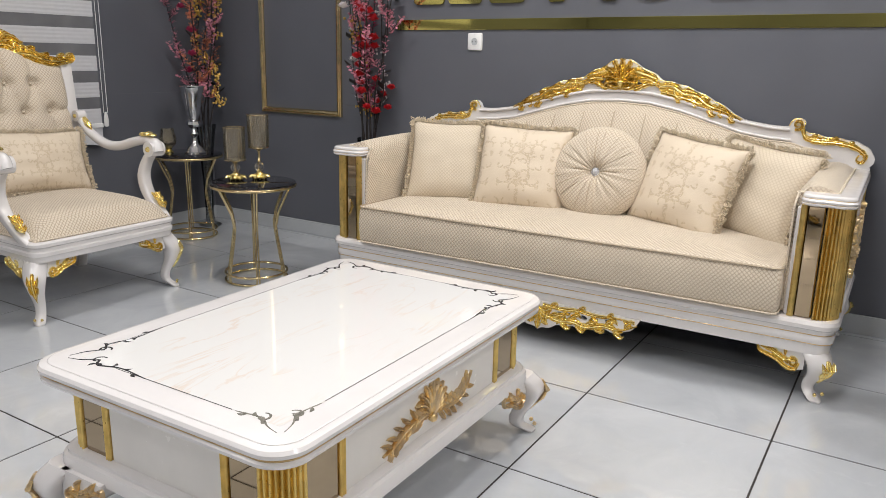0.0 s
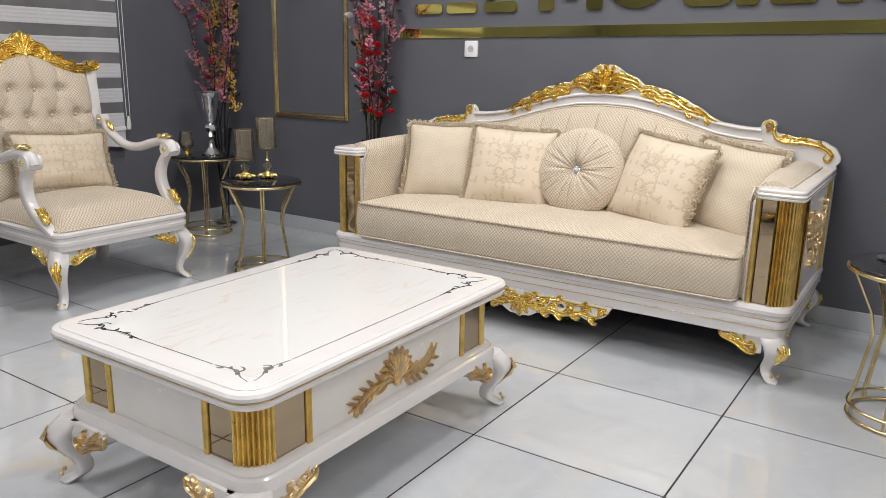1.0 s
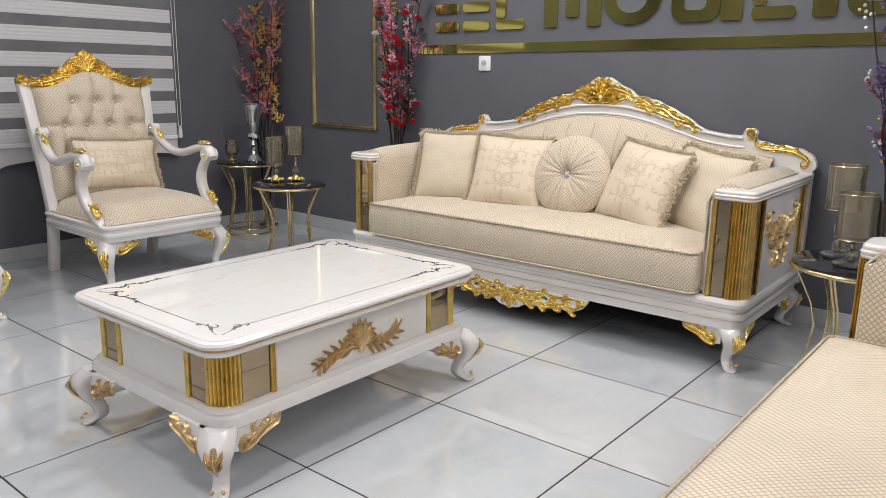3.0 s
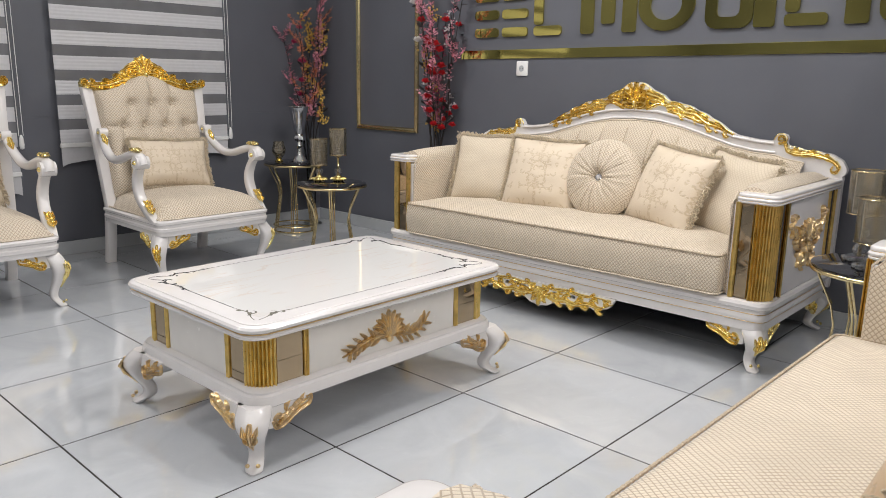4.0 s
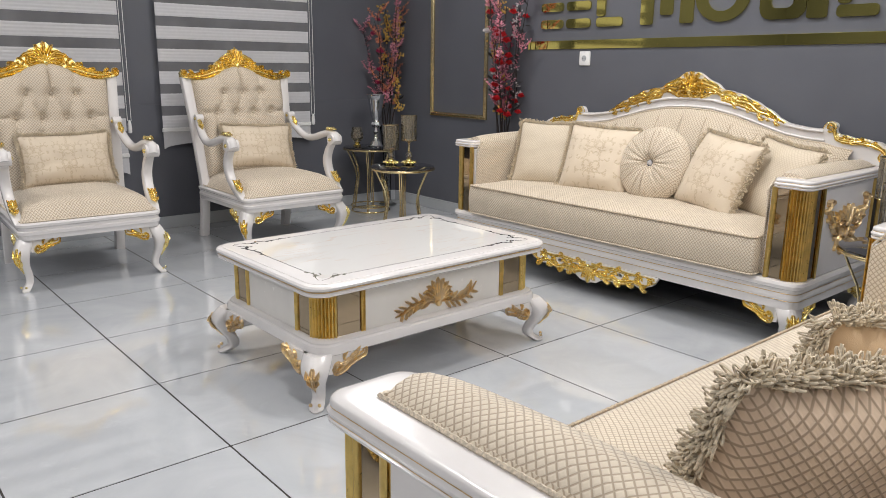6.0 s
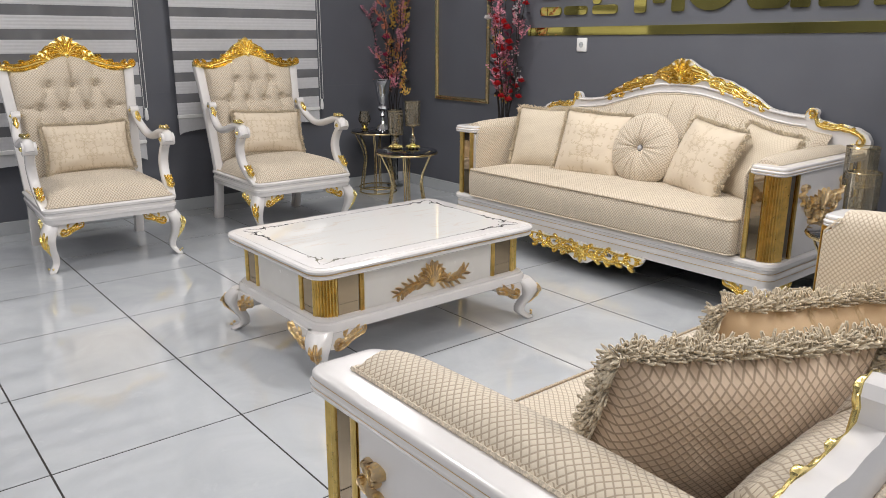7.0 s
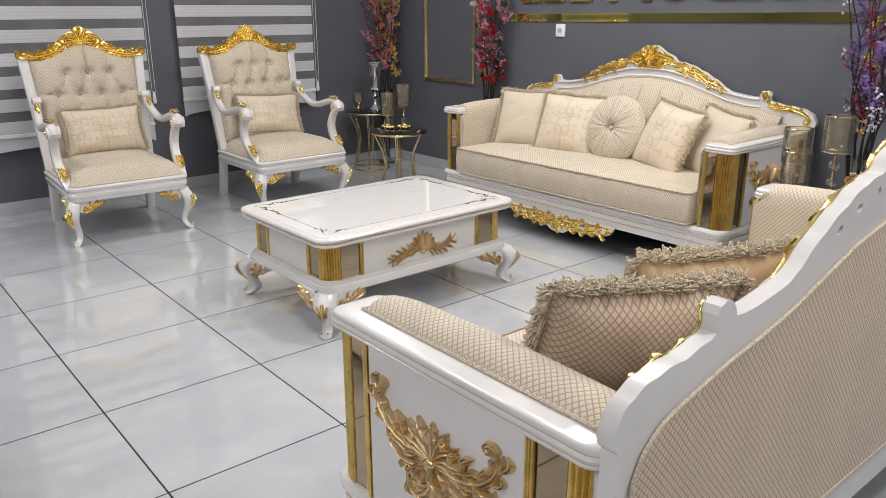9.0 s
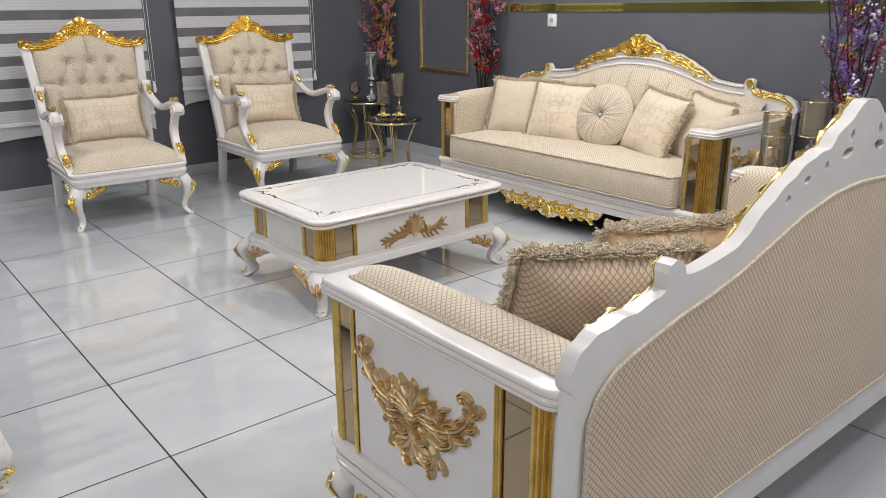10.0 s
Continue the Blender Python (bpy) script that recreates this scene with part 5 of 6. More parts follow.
def round_cushion(m):
    ob = thing("round_cushion", m, "round pleated cream cushion with a crystal button", "cushion", "loose cushions")
    NA, NR, R = 96, 16, 0.205
    for side, nm in ((-1, "front_cover"), (1, "back_cover")):
        bm = bmesh.new()
        rows = []
        for j in range(NR + 1):
            f = j / NR
            row = []
            for i in range(NA):
                a = 2 * math.pi * i / NA
                pleat = 0.008 * (abs(math.sin(a * 10 + 0.5 * math.sin(3 * a))) ** 0.5 - 0.7) * math.sin(math.pi * min(1, f * 1.15 + 0.05))
                t = 0.075 * max(0, 1 - f ** 3.2) ** 0.5 - 0.040 * math.exp(-(f / 0.16) ** 2)
                row.append((R * f * math.cos(a), side * (t + pleat), R * f * math.sin(a)))
            rows.append(row)
        loft(bm, rows[1:], caps=False)
        part(nm, bm, CLOTH, ob, smooth=80)
    bm = bmesh.new()
    for i in range(20):
        a = 2 * math.pi * (i + 0.5) / 20 + 0.05 * math.sin(i)
        pts = []
        for f in np.linspace(0.10, 0.86, 9):
            t = 0.075 * max(0, 1 - f ** 3.2) ** 0.5 - 0.040 * math.exp(-(f / 0.16) ** 2)
            b = a + 0.10 * f * math.sin(i * 2.0)
            pts.append((R * f * math.cos(b), -t - 0.001, R * f * math.sin(b)))
        tube(bm, pts, 0.0018, 4)
    part("pleat_seam", bm, TANPIPE, ob, "tan seams radiating from the button")
    bm = bmesh.new()
    tube(bm, [(0, -0.034, 0), (0, -0.046, 0)], 0.018, 16)
    b = part("button", bm, SILVER, ob, "silver-rimmed crystal button")
    bm = bmesh.new()
    ball(bm, (0, -0.046, 0), 0.014, 8, 6)
    part("crystal", bm, BUTTON, b)
    return ob


def on_sofa(base, x, y, z, lean, yaw=0, roll=0):
    kx = 0.94 if base is SOFA_A else 0.875 if base is SOFA_B else 1.0
    return base @ pose(x * kx, y, z) @ pose(0, 0, 0, 0, 0, yaw) @ pose(0, 0, 0, -lean, 0, 0) @ pose(0, 0, 0, 0, roll, 0)


SEAT = 0.480
round_cushion(on_sofa(SOFA_A, 0.065, 0.000, SEAT + 0.168, 17))
pillow("cushion", 0.40, 0.385, 0.15, SATIN, on_sofa(SOFA_A, -0.690, -0.045, SEAT + 0.158, 22, 18, 0), "plain cream diamond-woven cushion with a fringe", 2)
pillow("cushion", 0.41, 0.39, 0.16, DAMASK, on_sofa(SOFA_A, -0.305, -0.030, SEAT + 0.158, 22, 14, 2), "cream damask cushion with gold arabesques and a fringe", 3)
pillow("cushion", 0.41, 0.39, 0.16, DAMASK, on_sofa(SOFA_A, 0.460, -0.020, SEAT + 0.160, 24, -18, 6), "cream damask cushion with gold arabesques, tilted", 4)
pillow("cushion", 0.41, 0.39, 0.15, SATIN, on_sofa(SOFA_A, 0.735, 0.040, SEAT + 0.150, 24, -24, 5), "plain cream diamond-woven cushion against the sofa arm", 5)



def propped(left, right, lean, h):
    """The pose of a cushion whose top edge runs from right to left and which leans back by so many degrees."""
    left, right = Vector(left), Vector(right)
    ax = (left - right).normalized()
    back = ax.cross(Vector((0, 0, -1))).normalized()
    az = Vector((0, 0, 1)) * math.cos(radians(lean)) + back * math.sin(radians(lean))
    ay = az.cross(ax).normalized()
    az = ax.cross(ay).normalized()
    m = Matrix.Identity(4)
    for c, v in enumerate((ax, ay, az)):
        m.col[c][:3] = v
    m.translation = (left + right) / 2 - az * (h * 0.47)
    return m


# the tan weave puts the back cover's shade into its colour
pillow("cushion", 0.405, 0.43, 0.17, CLOTH, propped((0.852, 0.366, 0.846), (1.018, 0.712, 0.828), 27, 0.43), "plain cream cushion with a thick fringe, its back seen", 6, True, CLOTHBACK)
pillow("cushion", 0.415, 0.43, 0.17, PEACH, propped((0.792, 0.706, 0.815), (0.968, 1.068, 0.818), 27, 0.43), "peach damask cushion with a thick fringe", 7, True, PEACH)
pillow("cushion", 0.44, 0.43, 0.15, DAMASK, on_sofa(SOFA_B, -0.640, 0.085, SEAT + 0.205, 16, 0, 0), "cream damask cushion with a fringe near the far arm", 8)
for base, sd in ((CHAIR_2, 9), (CHAIR_1, 10)):
    pillow("cushion", 0.47, 0.29, 0.13, DAMASK, on_sofa(base, 0.015, 0.165, SEAT + 0.120, 20, -4, 3 if sd == 9 else -1), "oblong cream damask cushion leaning in the armchair", sd)


# ---------------------------------------------------------------- side tables
def side_table(m, top, rt, label):
    tb = thing("side_table", m, label, "side table", "hourglass side tables")
    bm = bmesh.new()
    lathe(bm, [(rt - 0.004, top - 0.008), (rt, top - 0.006), (rt, top - 0.001), (rt - 0.003, top), (0.001, top)], 48)
    part("tabletop", bm, BLACKGLASS, tb, "glossy black glass top", smooth=30)
    bm = bmesh.new()
    K = 48
    for r, z, q in ((rt - 0.002, top - 0.016, 0.008), ):
        pts = [(r * math.cos(2 * math.pi * k / K), r * math.sin(2 * math.pi * k / K), z) for k in range(K + 1)]
        tube(bm, pts, q, 8, 1.0, caps=False)
    part("rim", bm, BRASS, tb, "brass ring under the top", smooth=60)
    rb = rt * 0.74
    bm = bmesh.new()
    for z in (0.008, 0.045):
        pts = [(rb * math.cos(2 * math.pi * k / K), rb * math.sin(2 * math.pi * k / K), z) for k in range(K + 1)]
        tube(bm, pts, 0.006, 8, caps=False)
    part("base_ring", bm, BRASS, tb, "brass base ring", smooth=60)
    for k in range(6):
        a = 2 * math.pi * (k + 0.3) / 6
        keys = [(rt * 0.93, top - 0.018), (rt * 0.62, top * 0.70), (rt * 0.55, top * 0.56), (rt * 0.57, top * 0.48), (rb, 0.045), (rb, 0.006)]
        bm = bmesh.new()
        for off in (-0.006, 0.006):
            tube(bm, [(r * math.cos(a) - off * math.sin(a), r * math.sin(a) + off * math.cos(a), z) for r, z in keys], 0.0042, 6)
        part("leg", bm, BRASS, tb, smooth=60)
    return tb


side_table(pose(-2.760, 2.690, 0), 0.500, 0.207, "hourglass brass side table with a black glass top")
side_table(pose(-3.770, 3.135, 0), 0.512, 0.207, "hourglass brass side table with a black glass top in the corner")
side_table(pose(0.240, 2.675, 0), 0.523, 0.215, "hourglass brass side table with a black glass top between the sofas")


def candle_holder(m, stem, glass, rad, crystal_base, label):
    ob = thing("candle_holder", m, label, "candle holder", "glass candle holders")
    if crystal_base:
        bm = bmesh.new()
        lathe(bm, [(0.050, 0.0), (0.058, 0.004), (0.058, 0.010), (0.046, 0.016), (0.001, 0.016)], 8)
        part("base", bm, CRYSTAL, ob, "octagonal crystal foot", smooth=20)
        z = 0.016
    else:
        bm = bmesh.new()
        for k in range(8):
            a = 2 * math.pi * k / 8
            bead = bmesh.new()
            ball(bead, (0.028 * math.cos(a), 0.028 * math.sin(a), 0.014), 0.014, 8, 6)
            part("bead", bead, GOLD, ob)
        for k in range(8):
            a = 2 * math.pi * (k + 0.5) / 8
            tube(bm, [(0.02 * math.cos(a), 0.02 * math.sin(a), 0.022), (0.045 * math.cos(a), 0.045 * math.sin(a), 0.020), (0.056 * math.cos(a), 0.056 * math.sin(a), 0.010)], [0.006, 0.004, 0.001], 6)
        lathe(bm, [(0.02, 0), (0.026, 0.01), (0.02, 0.032), (0.008, 0.042), (0.001, 0.042)], 12)
        part("base", bm, GOLD, ob, "gold flower-shaped foot")
        z = 0.040
    balls = 1 if stem < 0.12 else 2 if stem < 0.2 else 3
    zz = z
    for k in range(balls):
        bm = bmesh.new()
        ball(bm, (0, 0, zz + 0.022), 0.024, 8, 6)
        part("crystal_ball", bm, CRYSTAL, ob, "faceted crystal ball", smooth=0)
        zz += 0.075 if balls > 2 else 0.062
    bm = bmesh.new()
    lathe(bm, [(0.006, z), (0.006, z + stem * 0.4), (0.010, z + stem * 0.45), (0.006, z + stem * 0.5), (0.006, z + stem - 0.012), (0.016, z + stem - 0.006), (0.022, z + stem), (0.001, z + stem)], 12)
    part("stem", bm, BRASS, ob)
    g = z + stem
    bm = bmesh.new()
    lathe(bm, [(0.006, g + 0.001), (rad * 0.9, g + 0.002), (rad, g + 0.010), (rad * 1.02, g + glass * 0.5), (rad * 1.03, g + glass), (rad * 1.03 - 0.003, g + glass), (rad - 0.003, g + 0.012), (0.006, g + 0.005)], 48, flute=0.012, flutes=12)
    part("glass", bm, AMBER, ob, "amber lustre glass cylinder", smooth=60)
    bm = bmesh.new()
    pts = [(rad * 1.03 * math.cos(2 * math.pi * k / 32), rad * 1.03 * math.sin(2 * math.pi * k / 32), g + glass) for k in range(33)]
    tube(bm, pts, 0.0016, 5, caps=False)
    part("glass_rim", bm, BRASS, ob)
    bm = bmesh.new()
    pts = [(rad * math.cos(2 * math.pi * k / 32), rad * math.sin(2 * math.pi * k / 32), g + 0.006) for k in range(33)]
    tube(bm, pts, 0.0018, 5, caps=False)
    part("glass_base_ring", bm, BRASS, ob)
    return ob


candle_holder(pose(-2.858, 2.670, 0.500), 0.055, 0.165, 0.052, False, "gold and amber glass candle holder, the shorter one")
candle_holder(pose(-2.790, 2.765, 0.500), 0.115, 0.165, 0.052, False, "gold and amber glass candle holder, the taller one")
candle_holder(pose(0.157, 2.726, 0.523), 0.147, 0.155, 0.058, True, "amber glass candle holder on two crystal balls")
candle_holder(pose(0.223, 2.607, 0.523), 0.070, 0.155, 0.058, True, "amber glass candle holder on one crystal ball")
candle_holder(pose(0.350, 2.672, 0.523), 0.226, 0.155, 0.058, True, "tall amber glass candle holder on a stem of crystal balls")

# silver goblet and small amber jar in the corner
ob = thing("vase", pose(-3.735, 3.170, 0.512), "tall silver trumpet vase on the corner side table", "vase")
bm = bmesh.new()
lathe(bm, [(0.062, 0), (0.064, 0.008), (0.05, 0.018), (0.044, 0.035), (0.022, 0.052), (0.014, 0.085), (0.018, 0.105), (0.026, 0.118), (0.016, 0.132), (0.014, 0.148)], 24)
part("foot", bm, SILVER, ob, smooth=60)
bm = bmesh.new()
lathe(bm, [(0.014, 0.146), (0.034, 0.158), (0.042, 0.175), (0.036, 0.192), (0.024, 0.202)], 16, flute=0.05, flutes=8)
part("knop", bm, SILVER, ob, smooth=30)
bm = bmesh.new()
lathe(bm, [(0.024, 0.200), (0.040, 0.235), (0.052, 0.30), (0.062, 0.36), (0.074, 0.395), (0.080, 0.400), (0.076, 0.400), (0.058, 0.36), (0.046, 0.30), (0.02, 0.22)], 28)
part("bowl", bm, SILVER, ob, smooth=60)
ob = thing("candle_jar", pose(-3.875, 3.085, 0.512), "small amber cut-glass jar on a gold foot", "candle jar")
bm = bmesh.new()
lathe(bm, [(0.030, 0), (0.032, 0.006), (0.018, 0.016), (0.024, 0.028), (0.001, 0.028)], 16)
part("foot", bm, GOLD, ob)
bm = bmesh.new()
lathe(bm, [(0.022, 0.028), (0.046, 0.055), (0.052, 0.085), (0.040, 0.122), (0.038, 0.145), (0.035, 0.145), (0.037, 0.12), (0.048, 0.085), (0.042, 0.058), (0.004, 0.034)], 40, flute=0.02, flutes=10)
part("glass", bm, AMBER, ob, smooth=50)


# ---------------------------------------------------------------- flower arrangements
def arrangement(m, seed, palette, label, top=1.75, count=9, wide=(0.06, 0.15)):
    rnd = random.Random(seed)
    ob = thing("flower_arrangement", m, label, "artificial flowers", "tall flower vases")
    VH = 0.66
    bm = bmesh.new()
    lathe(bm, [(0.070, 0), (0.072, 0.008), (0.030, 0.03), (0.026, 0.10), (0.032, 0.30), (0.045, 0.50), (0.068, VH), (0.065, VH), (0.042, 0.50), (0.029, 0.30), (0.022, 0.10), (0.004, 0.04)], 24)
    part("glass_vase", bm, CLEAR, ob, "tall slender clear glass vase", smooth=60)
    stems = bmesh.new()
    mats = {}
    def mesh(mt):
        if mt not in mats:
            mats[mt] = bmesh.new()
        return mats[mt]
    def feather(p, d, ln, mt, count):
        b = mesh(mt)
        for k in range(count):
            f = k / count
            q = p + d * (ln * f)
            for e in range(3):
                a = rnd.uniform(0, 2 * math.pi)
                o = (Vector((math.cos(a), math.sin(a), 0)) + d * rnd.uniform(0.3, 0.9)).normalized()
                l1 = rnd.uniform(0.024, 0.048) * (1 - 0.55 * f)
                w = d.cross(o).normalized() * rnd.uniform(0.0035, 0.0058)
                v = [b.verts.new(x) for x in (q, q + o * l1 * 0.55 + w, q + o * l1, q + o * l1 * 0.55 - w)]
                b.faces.new(v)
                for g in (-1, 1):
                    h = q + o * l1 * 0.5
                    o2 = (o + w.normalized() * g * 0.9).normalized()
                    v = [b.verts.new(x) for x in (h, h + o2 * l1 * 0.28 + o * 0.002, h + o2 * l1 * 0.42, h + o2 * l1 * 0.28 - o * 0.002)]
                    b.faces.new(v)
    def cluster(p, mt, r, n):
        b = mesh(mt)
        for k in range(n):
            o = Vector((rnd.gauss(0, 1), rnd.gauss(0, 1), rnd.gauss(0, 1.3))) * r * 0.5
            ball(b, p + o, rnd.uniform(0.0055, 0.0085), 6, 4)
    def blossom(p, mt, r):
        b = mesh(mt)
        for k in range(9):
            a = k * 2.4
            tilt = 0.35 + 0.9 * k / 9
            o = Vector((math.cos(a) * math.sin(tilt), math.sin(a) * math.sin(tilt), math.cos(tilt)))
            s = Vector((-math.sin(a), math.cos(a), 0)) * r * 0.55
            v = [b.verts.new(x) for x in (p, p + o * r * 0.55 + s, p + o * r * 1.05, p + o * r * 0.55 - s)]
            b.faces.new(v)
    def dark_leaf(p, d):
        b = mesh(STEM)
        o = Vector((rnd.uniform(-1, 1), rnd.uniform(-1, 1), rnd.uniform(-0.2, 0.8))).normalized()
        s = o.cross(Vector((0, 0, 1))).normalized() * 0.022
        l1 = rnd.uniform(0.06, 0.09)
        v = [b.verts.new(x) for x in (p, p + o * l1 * 0.5 + s, p + o * l1, p + o * l1 * 0.5 - s)]
        b.faces.new(v)
    for k in range(count):
        a = 2 * math.pi * k / count + rnd.uniform(-0.2, 0.2)
        spread = rnd.uniform(*wide)
        h = top * rnd.uniform(0.80, 1.0)
        kind = palette[k % len(palette)]
        base = Vector((rnd.uniform(-0.012, 0.012), rnd.uniform(-0.012, 0.012), 0.05))
        mid = Vector((0.035 * math.cos(a), 0.035 * math.sin(a), VH))
        end = Vector((spread * math.cos(a), spread * math.sin(a), h))
        keys = [base, mid]
        for f in (0.25, 0.5, 0.75):
            keys.append(mid.lerp(end, f) + Vector((rnd.uniform(-0.03, 0.03), rnd.uniform(-0.03, 0.03), 0)))
        keys.append(end)
        pts = [Vector(p) for p in spline(keys, 30)]
        tube(stems, pts, [0.0052 - 0.0028 * i / 29 for i in range(30)], 5)
        for i in range(9, 30):
            p = pts[i]
            d = (pts[min(29, i + 1)] - pts[i - 1]).normalized()
            if kind in (PINK, MAGENTA, CORAL, LILAC):
                if (i > 11 and i % 3) or rnd.random() < 0.2:
                    feather(p, d, (pts[min(29, i + 1)] - p).length + 0.01, kind, 3)
                if rnd.random() < 0.42:
                    a2 = rnd.uniform(0, 2 * math.pi)
                    sd = (d * 0.9 + Vector((math.cos(a2), math.sin(a2), 0.3))).normalized()
                    ln2 = rnd.uniform(0.09, 0.15)
                    tube(stems, [p, p + sd * ln2 * 0.8], 0.0016, 4)
                    feather(p + sd * 0.02, sd, ln2, kind, 13)
            elif kind in (BERRY, PEARL):
                if rnd.random() < 0.40:
                    cluster(p + Vector((rnd.uniform(-.03, .03), rnd.uniform(-.03, .03), 0)), kind, 0.030, 18 if kind is BERRY else 9)
                if rnd.random() < 0.5:
                    dark_leaf(p, d)
            else:
                if rnd.random() < 0.30:
                    blossom(p + Vector((rnd.uniform(-.05, .05), rnd.uniform(-.05, .05), 0)), kind if kind is not STEM else MAGENTA, rnd.uniform(0.034, 0.046))
                if rnd.random() < 0.6:
                    dark_leaf(p, d)
    part("stem", stems, STEM, ob, "dark twisted stems", smooth=60)
    names = {PINK: "pink_spray", MAGENTA: "magenta_spray", CORAL: "coral_spray", LILAC: "lilac_spray", BERRY: "gold_berry_stuff", PEARL: "pearl_berry_cluster",
             ROSE: "red_rose", PETAL: "white_flower", STEM: "dark_leaf"}
    for mt, b in mats.items():
        tagged(part(names[mt], b, mt, ob, names[mt].replace("_", " "), smooth=0), kind="stuff")
    return ob


arrangement(pose(-3.900, 3.400, 0), 11, [PINK, BERRY, CORAL, BERRY, PINK, STEM, CORAL], "tall glass vase of pink and coral sprays with gold berries", 1.74, 7, (0.09, 0.22))
arrangement(pose(-2.645, 3.480, 0), 12, [PINK, ROSE, PEARL, MAGENTA, BERRY, PETAL, PINK, ROSE], "tall vase of pink sprays and red roses behind the sofa", 1.84, 10, (0.08, 0.19))
arrangement(pose(0.230, 3.245, 0), 13, [LILAC, MAGENTA, PEARL, LILAC, BERRY, MAGENTA, PEARL, LILAC], "tall vase of purple and magenta sprays with pearl berries", 1.85, 12, (0.10, 0.24))


# ---------------------------------------------------------------- a white cabinet beside the way
cb = thing("cabinet", pose(-0.612, -0.690, 0), "white lacquered cabinet corner with a gilt foot", "cabinet")
bm = bmesh.new()
moulded(bm, 0.262, 0.262, 0.03, [(-0.02, 0.085), (0.0, 0.088), (0.008, 0.10), (0.008, 0.125), (0.0, 0.14), (-0.008, 0.15), (-0.010, 0.86), (0.004, 0.87), (0.008, 0.89), (0.0, 0.90), (-0.02, 0.90)], 5)
part("body", bm, PAINT, cb)
for sx in (-1, 1):
    for sy in (-1, 1):
        cabriole(cb, sx * 0.205, sy * 0.205, sx, sy, 0.095, 0.9, out=1.2)

# ---------------------------------------------------------------- on the walls
fr = thing("wall_frame", pose(-3.257, Y1, 0), "empty gold moulding frame fixed on the grey wall", "frame")
hx, zb, ztop, w = 0.323, 0.752, 2.05, 0.034
for nm, a, b in (("left_rail", (-hx, zb), (-hx, ztop)), ("right_rail", (hx, zb), (hx, ztop)), ("bottom_rail", (-hx, zb), (hx, zb)), ("top_rail", (-hx, ztop), (hx, ztop))):
    bm = bmesh.new()
    prof = [(0, 0), (0, -0.014), (0.006, -0.020), (0.012, -0.016), (0.018, -0.022), (0.028, -0.018), (0.034, -0.008), (0.034, 0)]
    rr = []
    for (ex, ez), end in ((a, 0), (b, 1)):
        ring = []
        for q, d in prof:
            if nm == "left_rail":
                ring.append((ex + q, d, ez + (q if end == 0 else -q)))
            elif nm == "right_rail":
                ring.append((ex - q, d, ez + (q if end == 0 else -q)))
            elif nm == "bottom_rail":
                ring.append((ex + (q if end == 0 else -q), d, ez + q))
            else:
                ring.append((ex + (q if end == 0 else -q), d, ez - q))
        rr.append(ring)
    loft(bm, rr)
    part("rail", bm, BRASS, fr, smooth=30)

sl = math.atan2(0.020, 2.5)
st = thing("wall_strip", pose(-2.537, Y1, 1.280, 0, -math.degrees(sl), 0), "long gold mirror strip on the grey wall", "wall strip")
bm = bmesh.new()
box(bm, 0, 3.15, -0.008, 0, -0.027, 0.027, 0.001)
part("strip", bm, MIRROR_GOLD, st)

# the sign, as plain gold shapes
sg = thing("wall_sign", pose(-2.537, Y1, 1.280, 0, -math.degrees(sl) * 0.7, 0), "row of raised gold mirror shapes above the strip", "sign")
ZB, ZT = 0.104, 0.372


def plate(outline, holes=()):
    bm = bmesh.new()
    board(bm, outline, list(holes), -0.014, -0.002)
    return part("sign_shape", bm, MIRROR_GOLD, sg, smooth=30)


def rnd_rect(x0, x1, z0, z1, r=0.02):
    return [(p[0], p[1]) for p in rrect((x1 - x0) / 2, (z1 - z0) / 2, r, 0, 4, (x0 + x1) / 2, (z0 + z1) / 2)]


for x0, x1, style in ((0.117, 0.305, "bars"), (0.335, 0.530, "bars"), (0.578, 0.775, "corner"), (0.902, 1.257, "posts"), (1.265, 1.583, "ring"),
                      (1.640, 1.880, "block"), (1.893, 1.978, "post"), (2.030, 2.222, "corner"), (2.285, 2.40, "post"), (2.43, 2.68, "block")):
    h = ZT - ZB
    if style == "bars":
        for k in range(3):
            z = ZB + k * (h - 0.055) / 2
            plate(rnd_rect(x0, x1, z, z + 0.055, 0.02))
    elif style == "corner":
        plate(rnd_rect(x0, x1, ZB, ZB + 0.055, 0.02))
        plate(rnd_rect(x0, x0 + 0.065, ZB + 0.062, ZT, 0.02))
    elif style == "posts":
        for k in range(3):
            c = x0 + 0.045 + k * (x1 - x0 - 0.09) / 2
            plate(rnd_rect(c - 0.042, c + 0.042, ZB + (0.05 if k == 1 else 0), ZT, 0.015))
    elif style == "ring":
        plate(ellipse((x0 + x1) / 2, (ZB + ZT) / 2, (x1 - x0) / 2, h / 2, 0, 40), [ellipse((x0 + x1) / 2, (ZB + ZT) / 2, (x1 - x0) / 2 - 0.07, h / 2 - 0.055, 0, 32)])
    elif style == "block":
        plate(rnd_rect(x0, x1, ZB, ZT, 0.06), [rnd_rect(x0 + 0.06, x1 - 0.065, ZB + 0.055, ZT - 0.055, 0.03)])
    else:
        c = (x0 + x1) / 2
        plate(rnd_rect(c - 0.05, c + 0.05, ZB, ZT, 0.012))

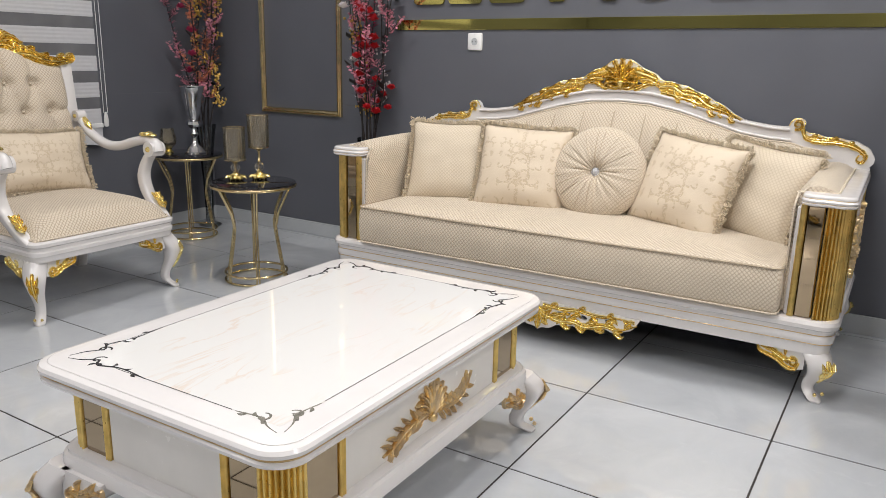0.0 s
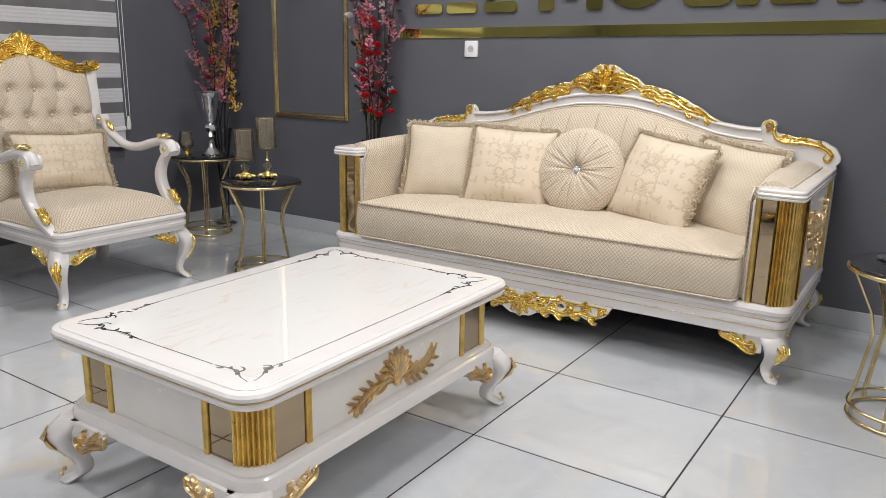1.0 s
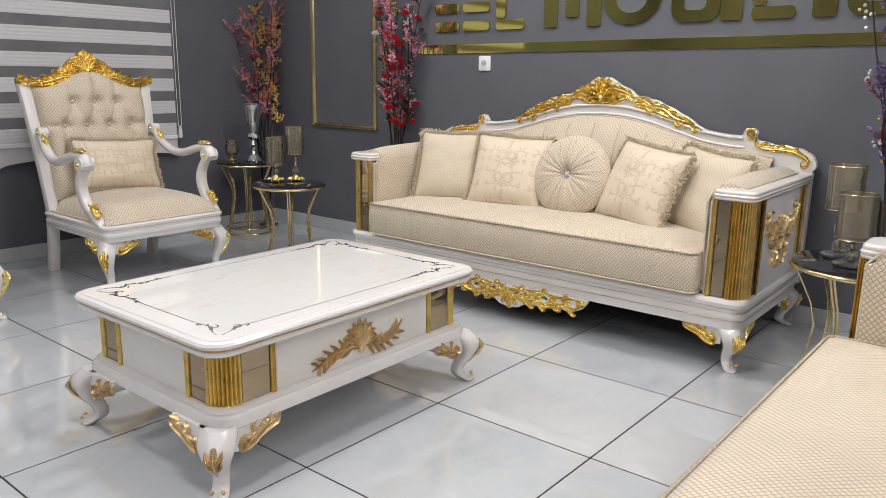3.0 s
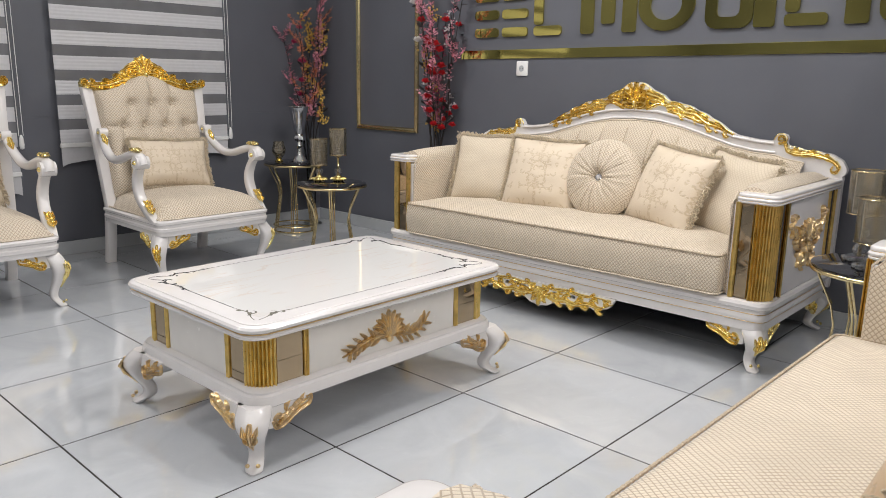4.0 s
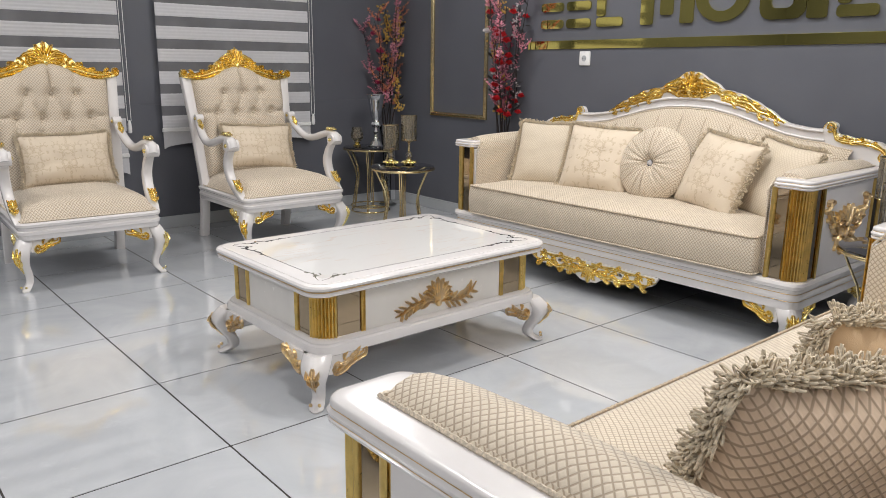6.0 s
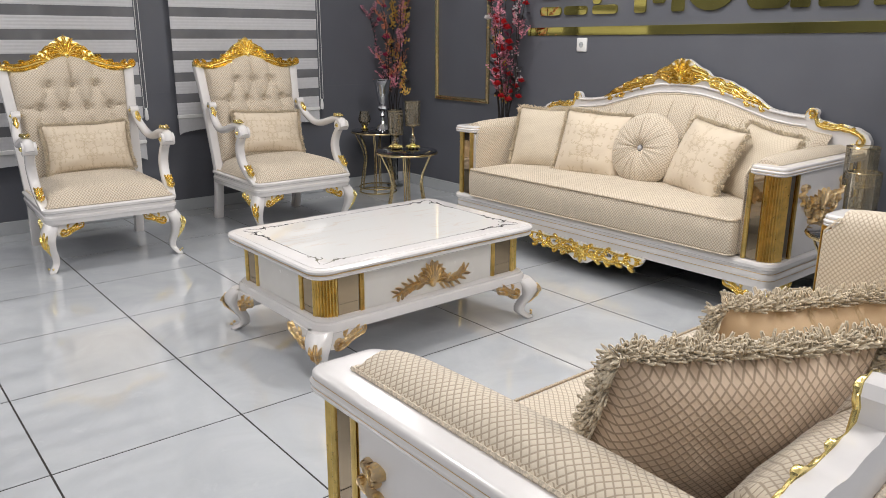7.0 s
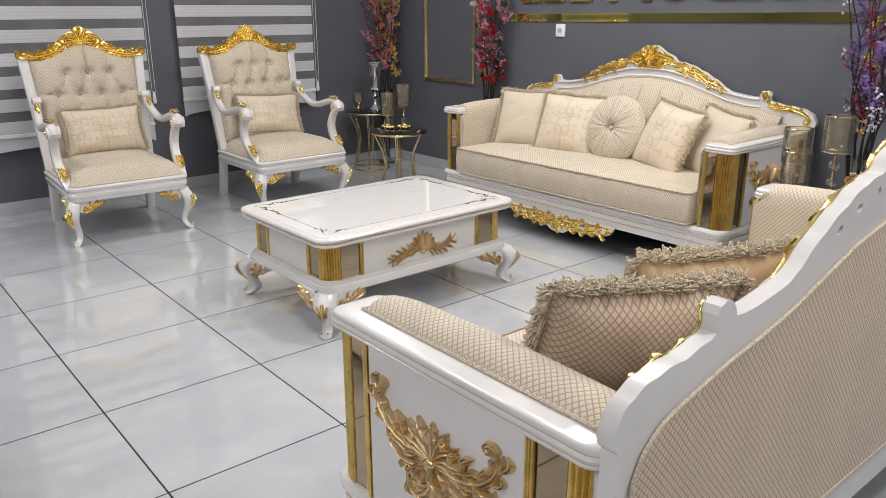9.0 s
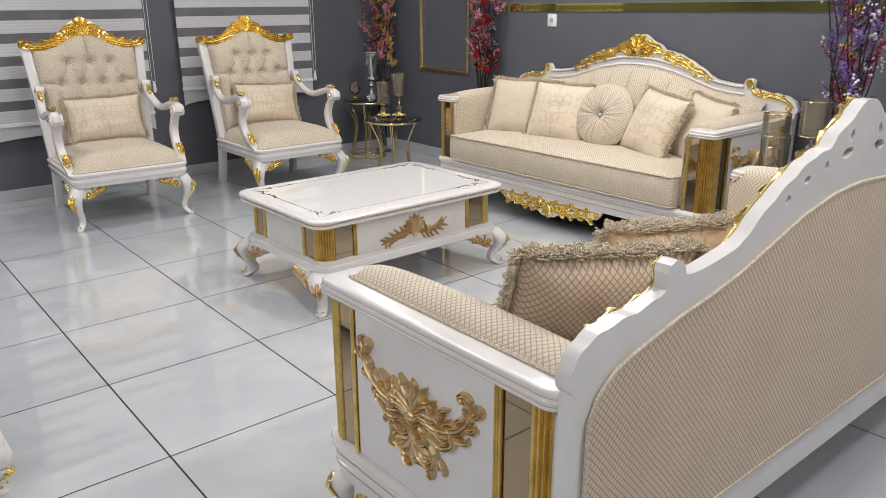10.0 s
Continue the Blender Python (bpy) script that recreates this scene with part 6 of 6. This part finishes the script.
so = thing("wall_socket", pose(-2.040, Y1, 1.197), "white plastic wall socket on the grey wall", "socket")
bm = bmesh.new()
loft(bm, [[(x, -y, z) for x, z, y in rrect(0.042 - d, 0.044 - d, 0.008, q, 4)] for d, q in ((0, 0.0), (0, 0.007), (0.003, 0.010))])
part("plate", bm, PLASTIC, so)
bm = bmesh.new()
tube(bm, [(0, -0.0102, 0), (0, -0.0125, 0)], 0.022, 24)
part("rim", bm, PLASTIC, so)
bm = bmesh.new()
tube(bm, [(0, -0.0122, 0), (0, -0.0130, 0)], 0.0185, 24)
insert = part("insert", bm, SKIRT, so)
for q in (-0.0095, 0.0095):
    bm = bmesh.new()
    tube(bm, [(q, -0.0128, 0), (q, -0.0136, 0)], 0.0028, 10)
    part("pin_hole", bm, DARK, insert)


# ---------------------------------------------------------------- roller blinds
def blind(y0, y1, bar, label):
    ob = thing("roller_blind", pose(X0 + 0.045, 0, 0), label, "roller blind", "striped roller blinds")
    P, WH = 0.147, 0.083
    z = bar + 0.012
    k = 0
    while z < 2.36:
        bm = bmesh.new()
        zz = np.linspace(z, min(z + WH, 2.38), 9)
        ring = [(0.002 + 0.0012 * (i % 2), v) for i, v in enumerate(zz)] + [(0.0, v) for v in zz[::-1]]
        loft(bm, [[(a, y, v) for a, v in ring] for y in (y0, y1)])
        part("white_band", bm, BAND, ob, "opaque white band", smooth=0)
        bm = bmesh.new()
        a, b = z + WH, min(z + P, 2.39)
        if b > a:
            v = [bm.verts.new(p) for p in ((0.001, y0, a), (0.001, y1, a), (0.001, y1, b), (0.001, y0, b))]
            bm.faces.new(v)
            part("sheer_band", bm, SHEER, ob, "sheer grey band", smooth=0)
        z += P
        k += 1
    bm = bmesh.new()
    box(bm, -0.008, 0.012, y0 - 0.004, y1 + 0.004, bar - 0.014, bar + 0.012)
    part("bottom_bar", bm, PLASTIC, ob)
    bm = bmesh.new()
    ys = np.linspace(y0, y1, 41)
    rows = [[(0.002, y, bar - 0.014) for y in ys],
            [(0.002, y, bar - 0.085 - 0.045 * (1 - max(0.0, math.sin(math.pi * min(1, max(0, ((y - y0) / (y1 - y0)) * 1.0)))) ** 0.45)) for y in ys]]
    loft(bm, rows, caps=False, closed=False)
    g = bmesh.ops.extrude_face_region(bm, geom=bm.faces[:])["geom"]
    for v in g:
        if isinstance(v, bmesh.types.BMVert):
            v.co.x -= 0.002
    part("hem", bm, BAND, ob, "scalloped white hem")
    bm = bmesh.new()
    box(bm, -0.035, 0.045, y0 - 0.01, y1 + 0.01, 2.38, 2.47, 0.01)
    part("cassette", bm, PLASTIC, ob)
    bm = bmesh.new()
    for d in (-0.012, 0.012):
        tube(bm, [(0.02, y1 + 0.016 + d * (0.3 if zz0 > 2 else 1), zz0) for zz0 in (2.40, 1.6, 0.80, 0.76)], 0.002, 5)
    cord = part("cord", bm, PLASTIC, ob)
    bm = bmesh.new()
    lathe(bm, [(0.004, 0.68), (0.012, 0.685), (0.014, 0.71), (0.011, 0.745), (0.005, 0.765)], 12, 0.02, y1 + 0.016)
    part("cord_weight", bm, PLASTIC, cord)
    return ob


blind(0.215, 1.362, 0.535, "white and sheer grey striped blind with a scalloped hem, lowered")
blind(1.604, 2.750, 0.690, "white and sheer grey striped blind with a scalloped hem, slightly higher")


# ---------------------------------------------------------------- floor, tile by tile
bm = bmesh.new()
box(bm, X0 - 0.2, X1 + 0.2, Y0 - 0.2, Y1 + 0.2, -0.1, -0.0012, 0.0005)
floor = tagged(part("floor", bm, GROUT), "polished pale marbled tiles with dark thin joints", "floor", kind="structure")
J = 0.0031
shared = {}
i0, i1 = math.floor((X0 - GX) / STEP), math.ceil((X1 - GX) / STEP)
j0, j1 = math.floor((Y0 - GY) / STEPY), math.ceil((Y1 - GY) / STEPY)
for i in range(i0, i1):
    for j in range(j0, j1):
        a, b = max(GX + i * STEP + J, X0), min(GX + (i + 1) * STEP - J, X1)
        c, d = max(GY + j * STEPY + J, Y0), min(GY + (j + 1) * STEPY - J, Y1)
        if b - a < 0.02 or d - c < 0.02:
            continue
        key = (round(b - a, 3), round(d - c, 3))
        if key not in shared:
            bm = bmesh.new()
            hx, hy = (b - a) / 2, (d - c) / 2
            loft(bm, [rrect(hx, hy, 0.001, -0.008, 1), rrect(hx, hy, 0.001, 0.0, 1)])
            ob = part("tile", bm, TILE, floor, smooth=0)
            shared[key] = ob.data
        else:
            ob = new("tile", shared[key])
            ob.parent = floor
        ob.location = ((a + b) / 2, (c + d) / 2, 0)
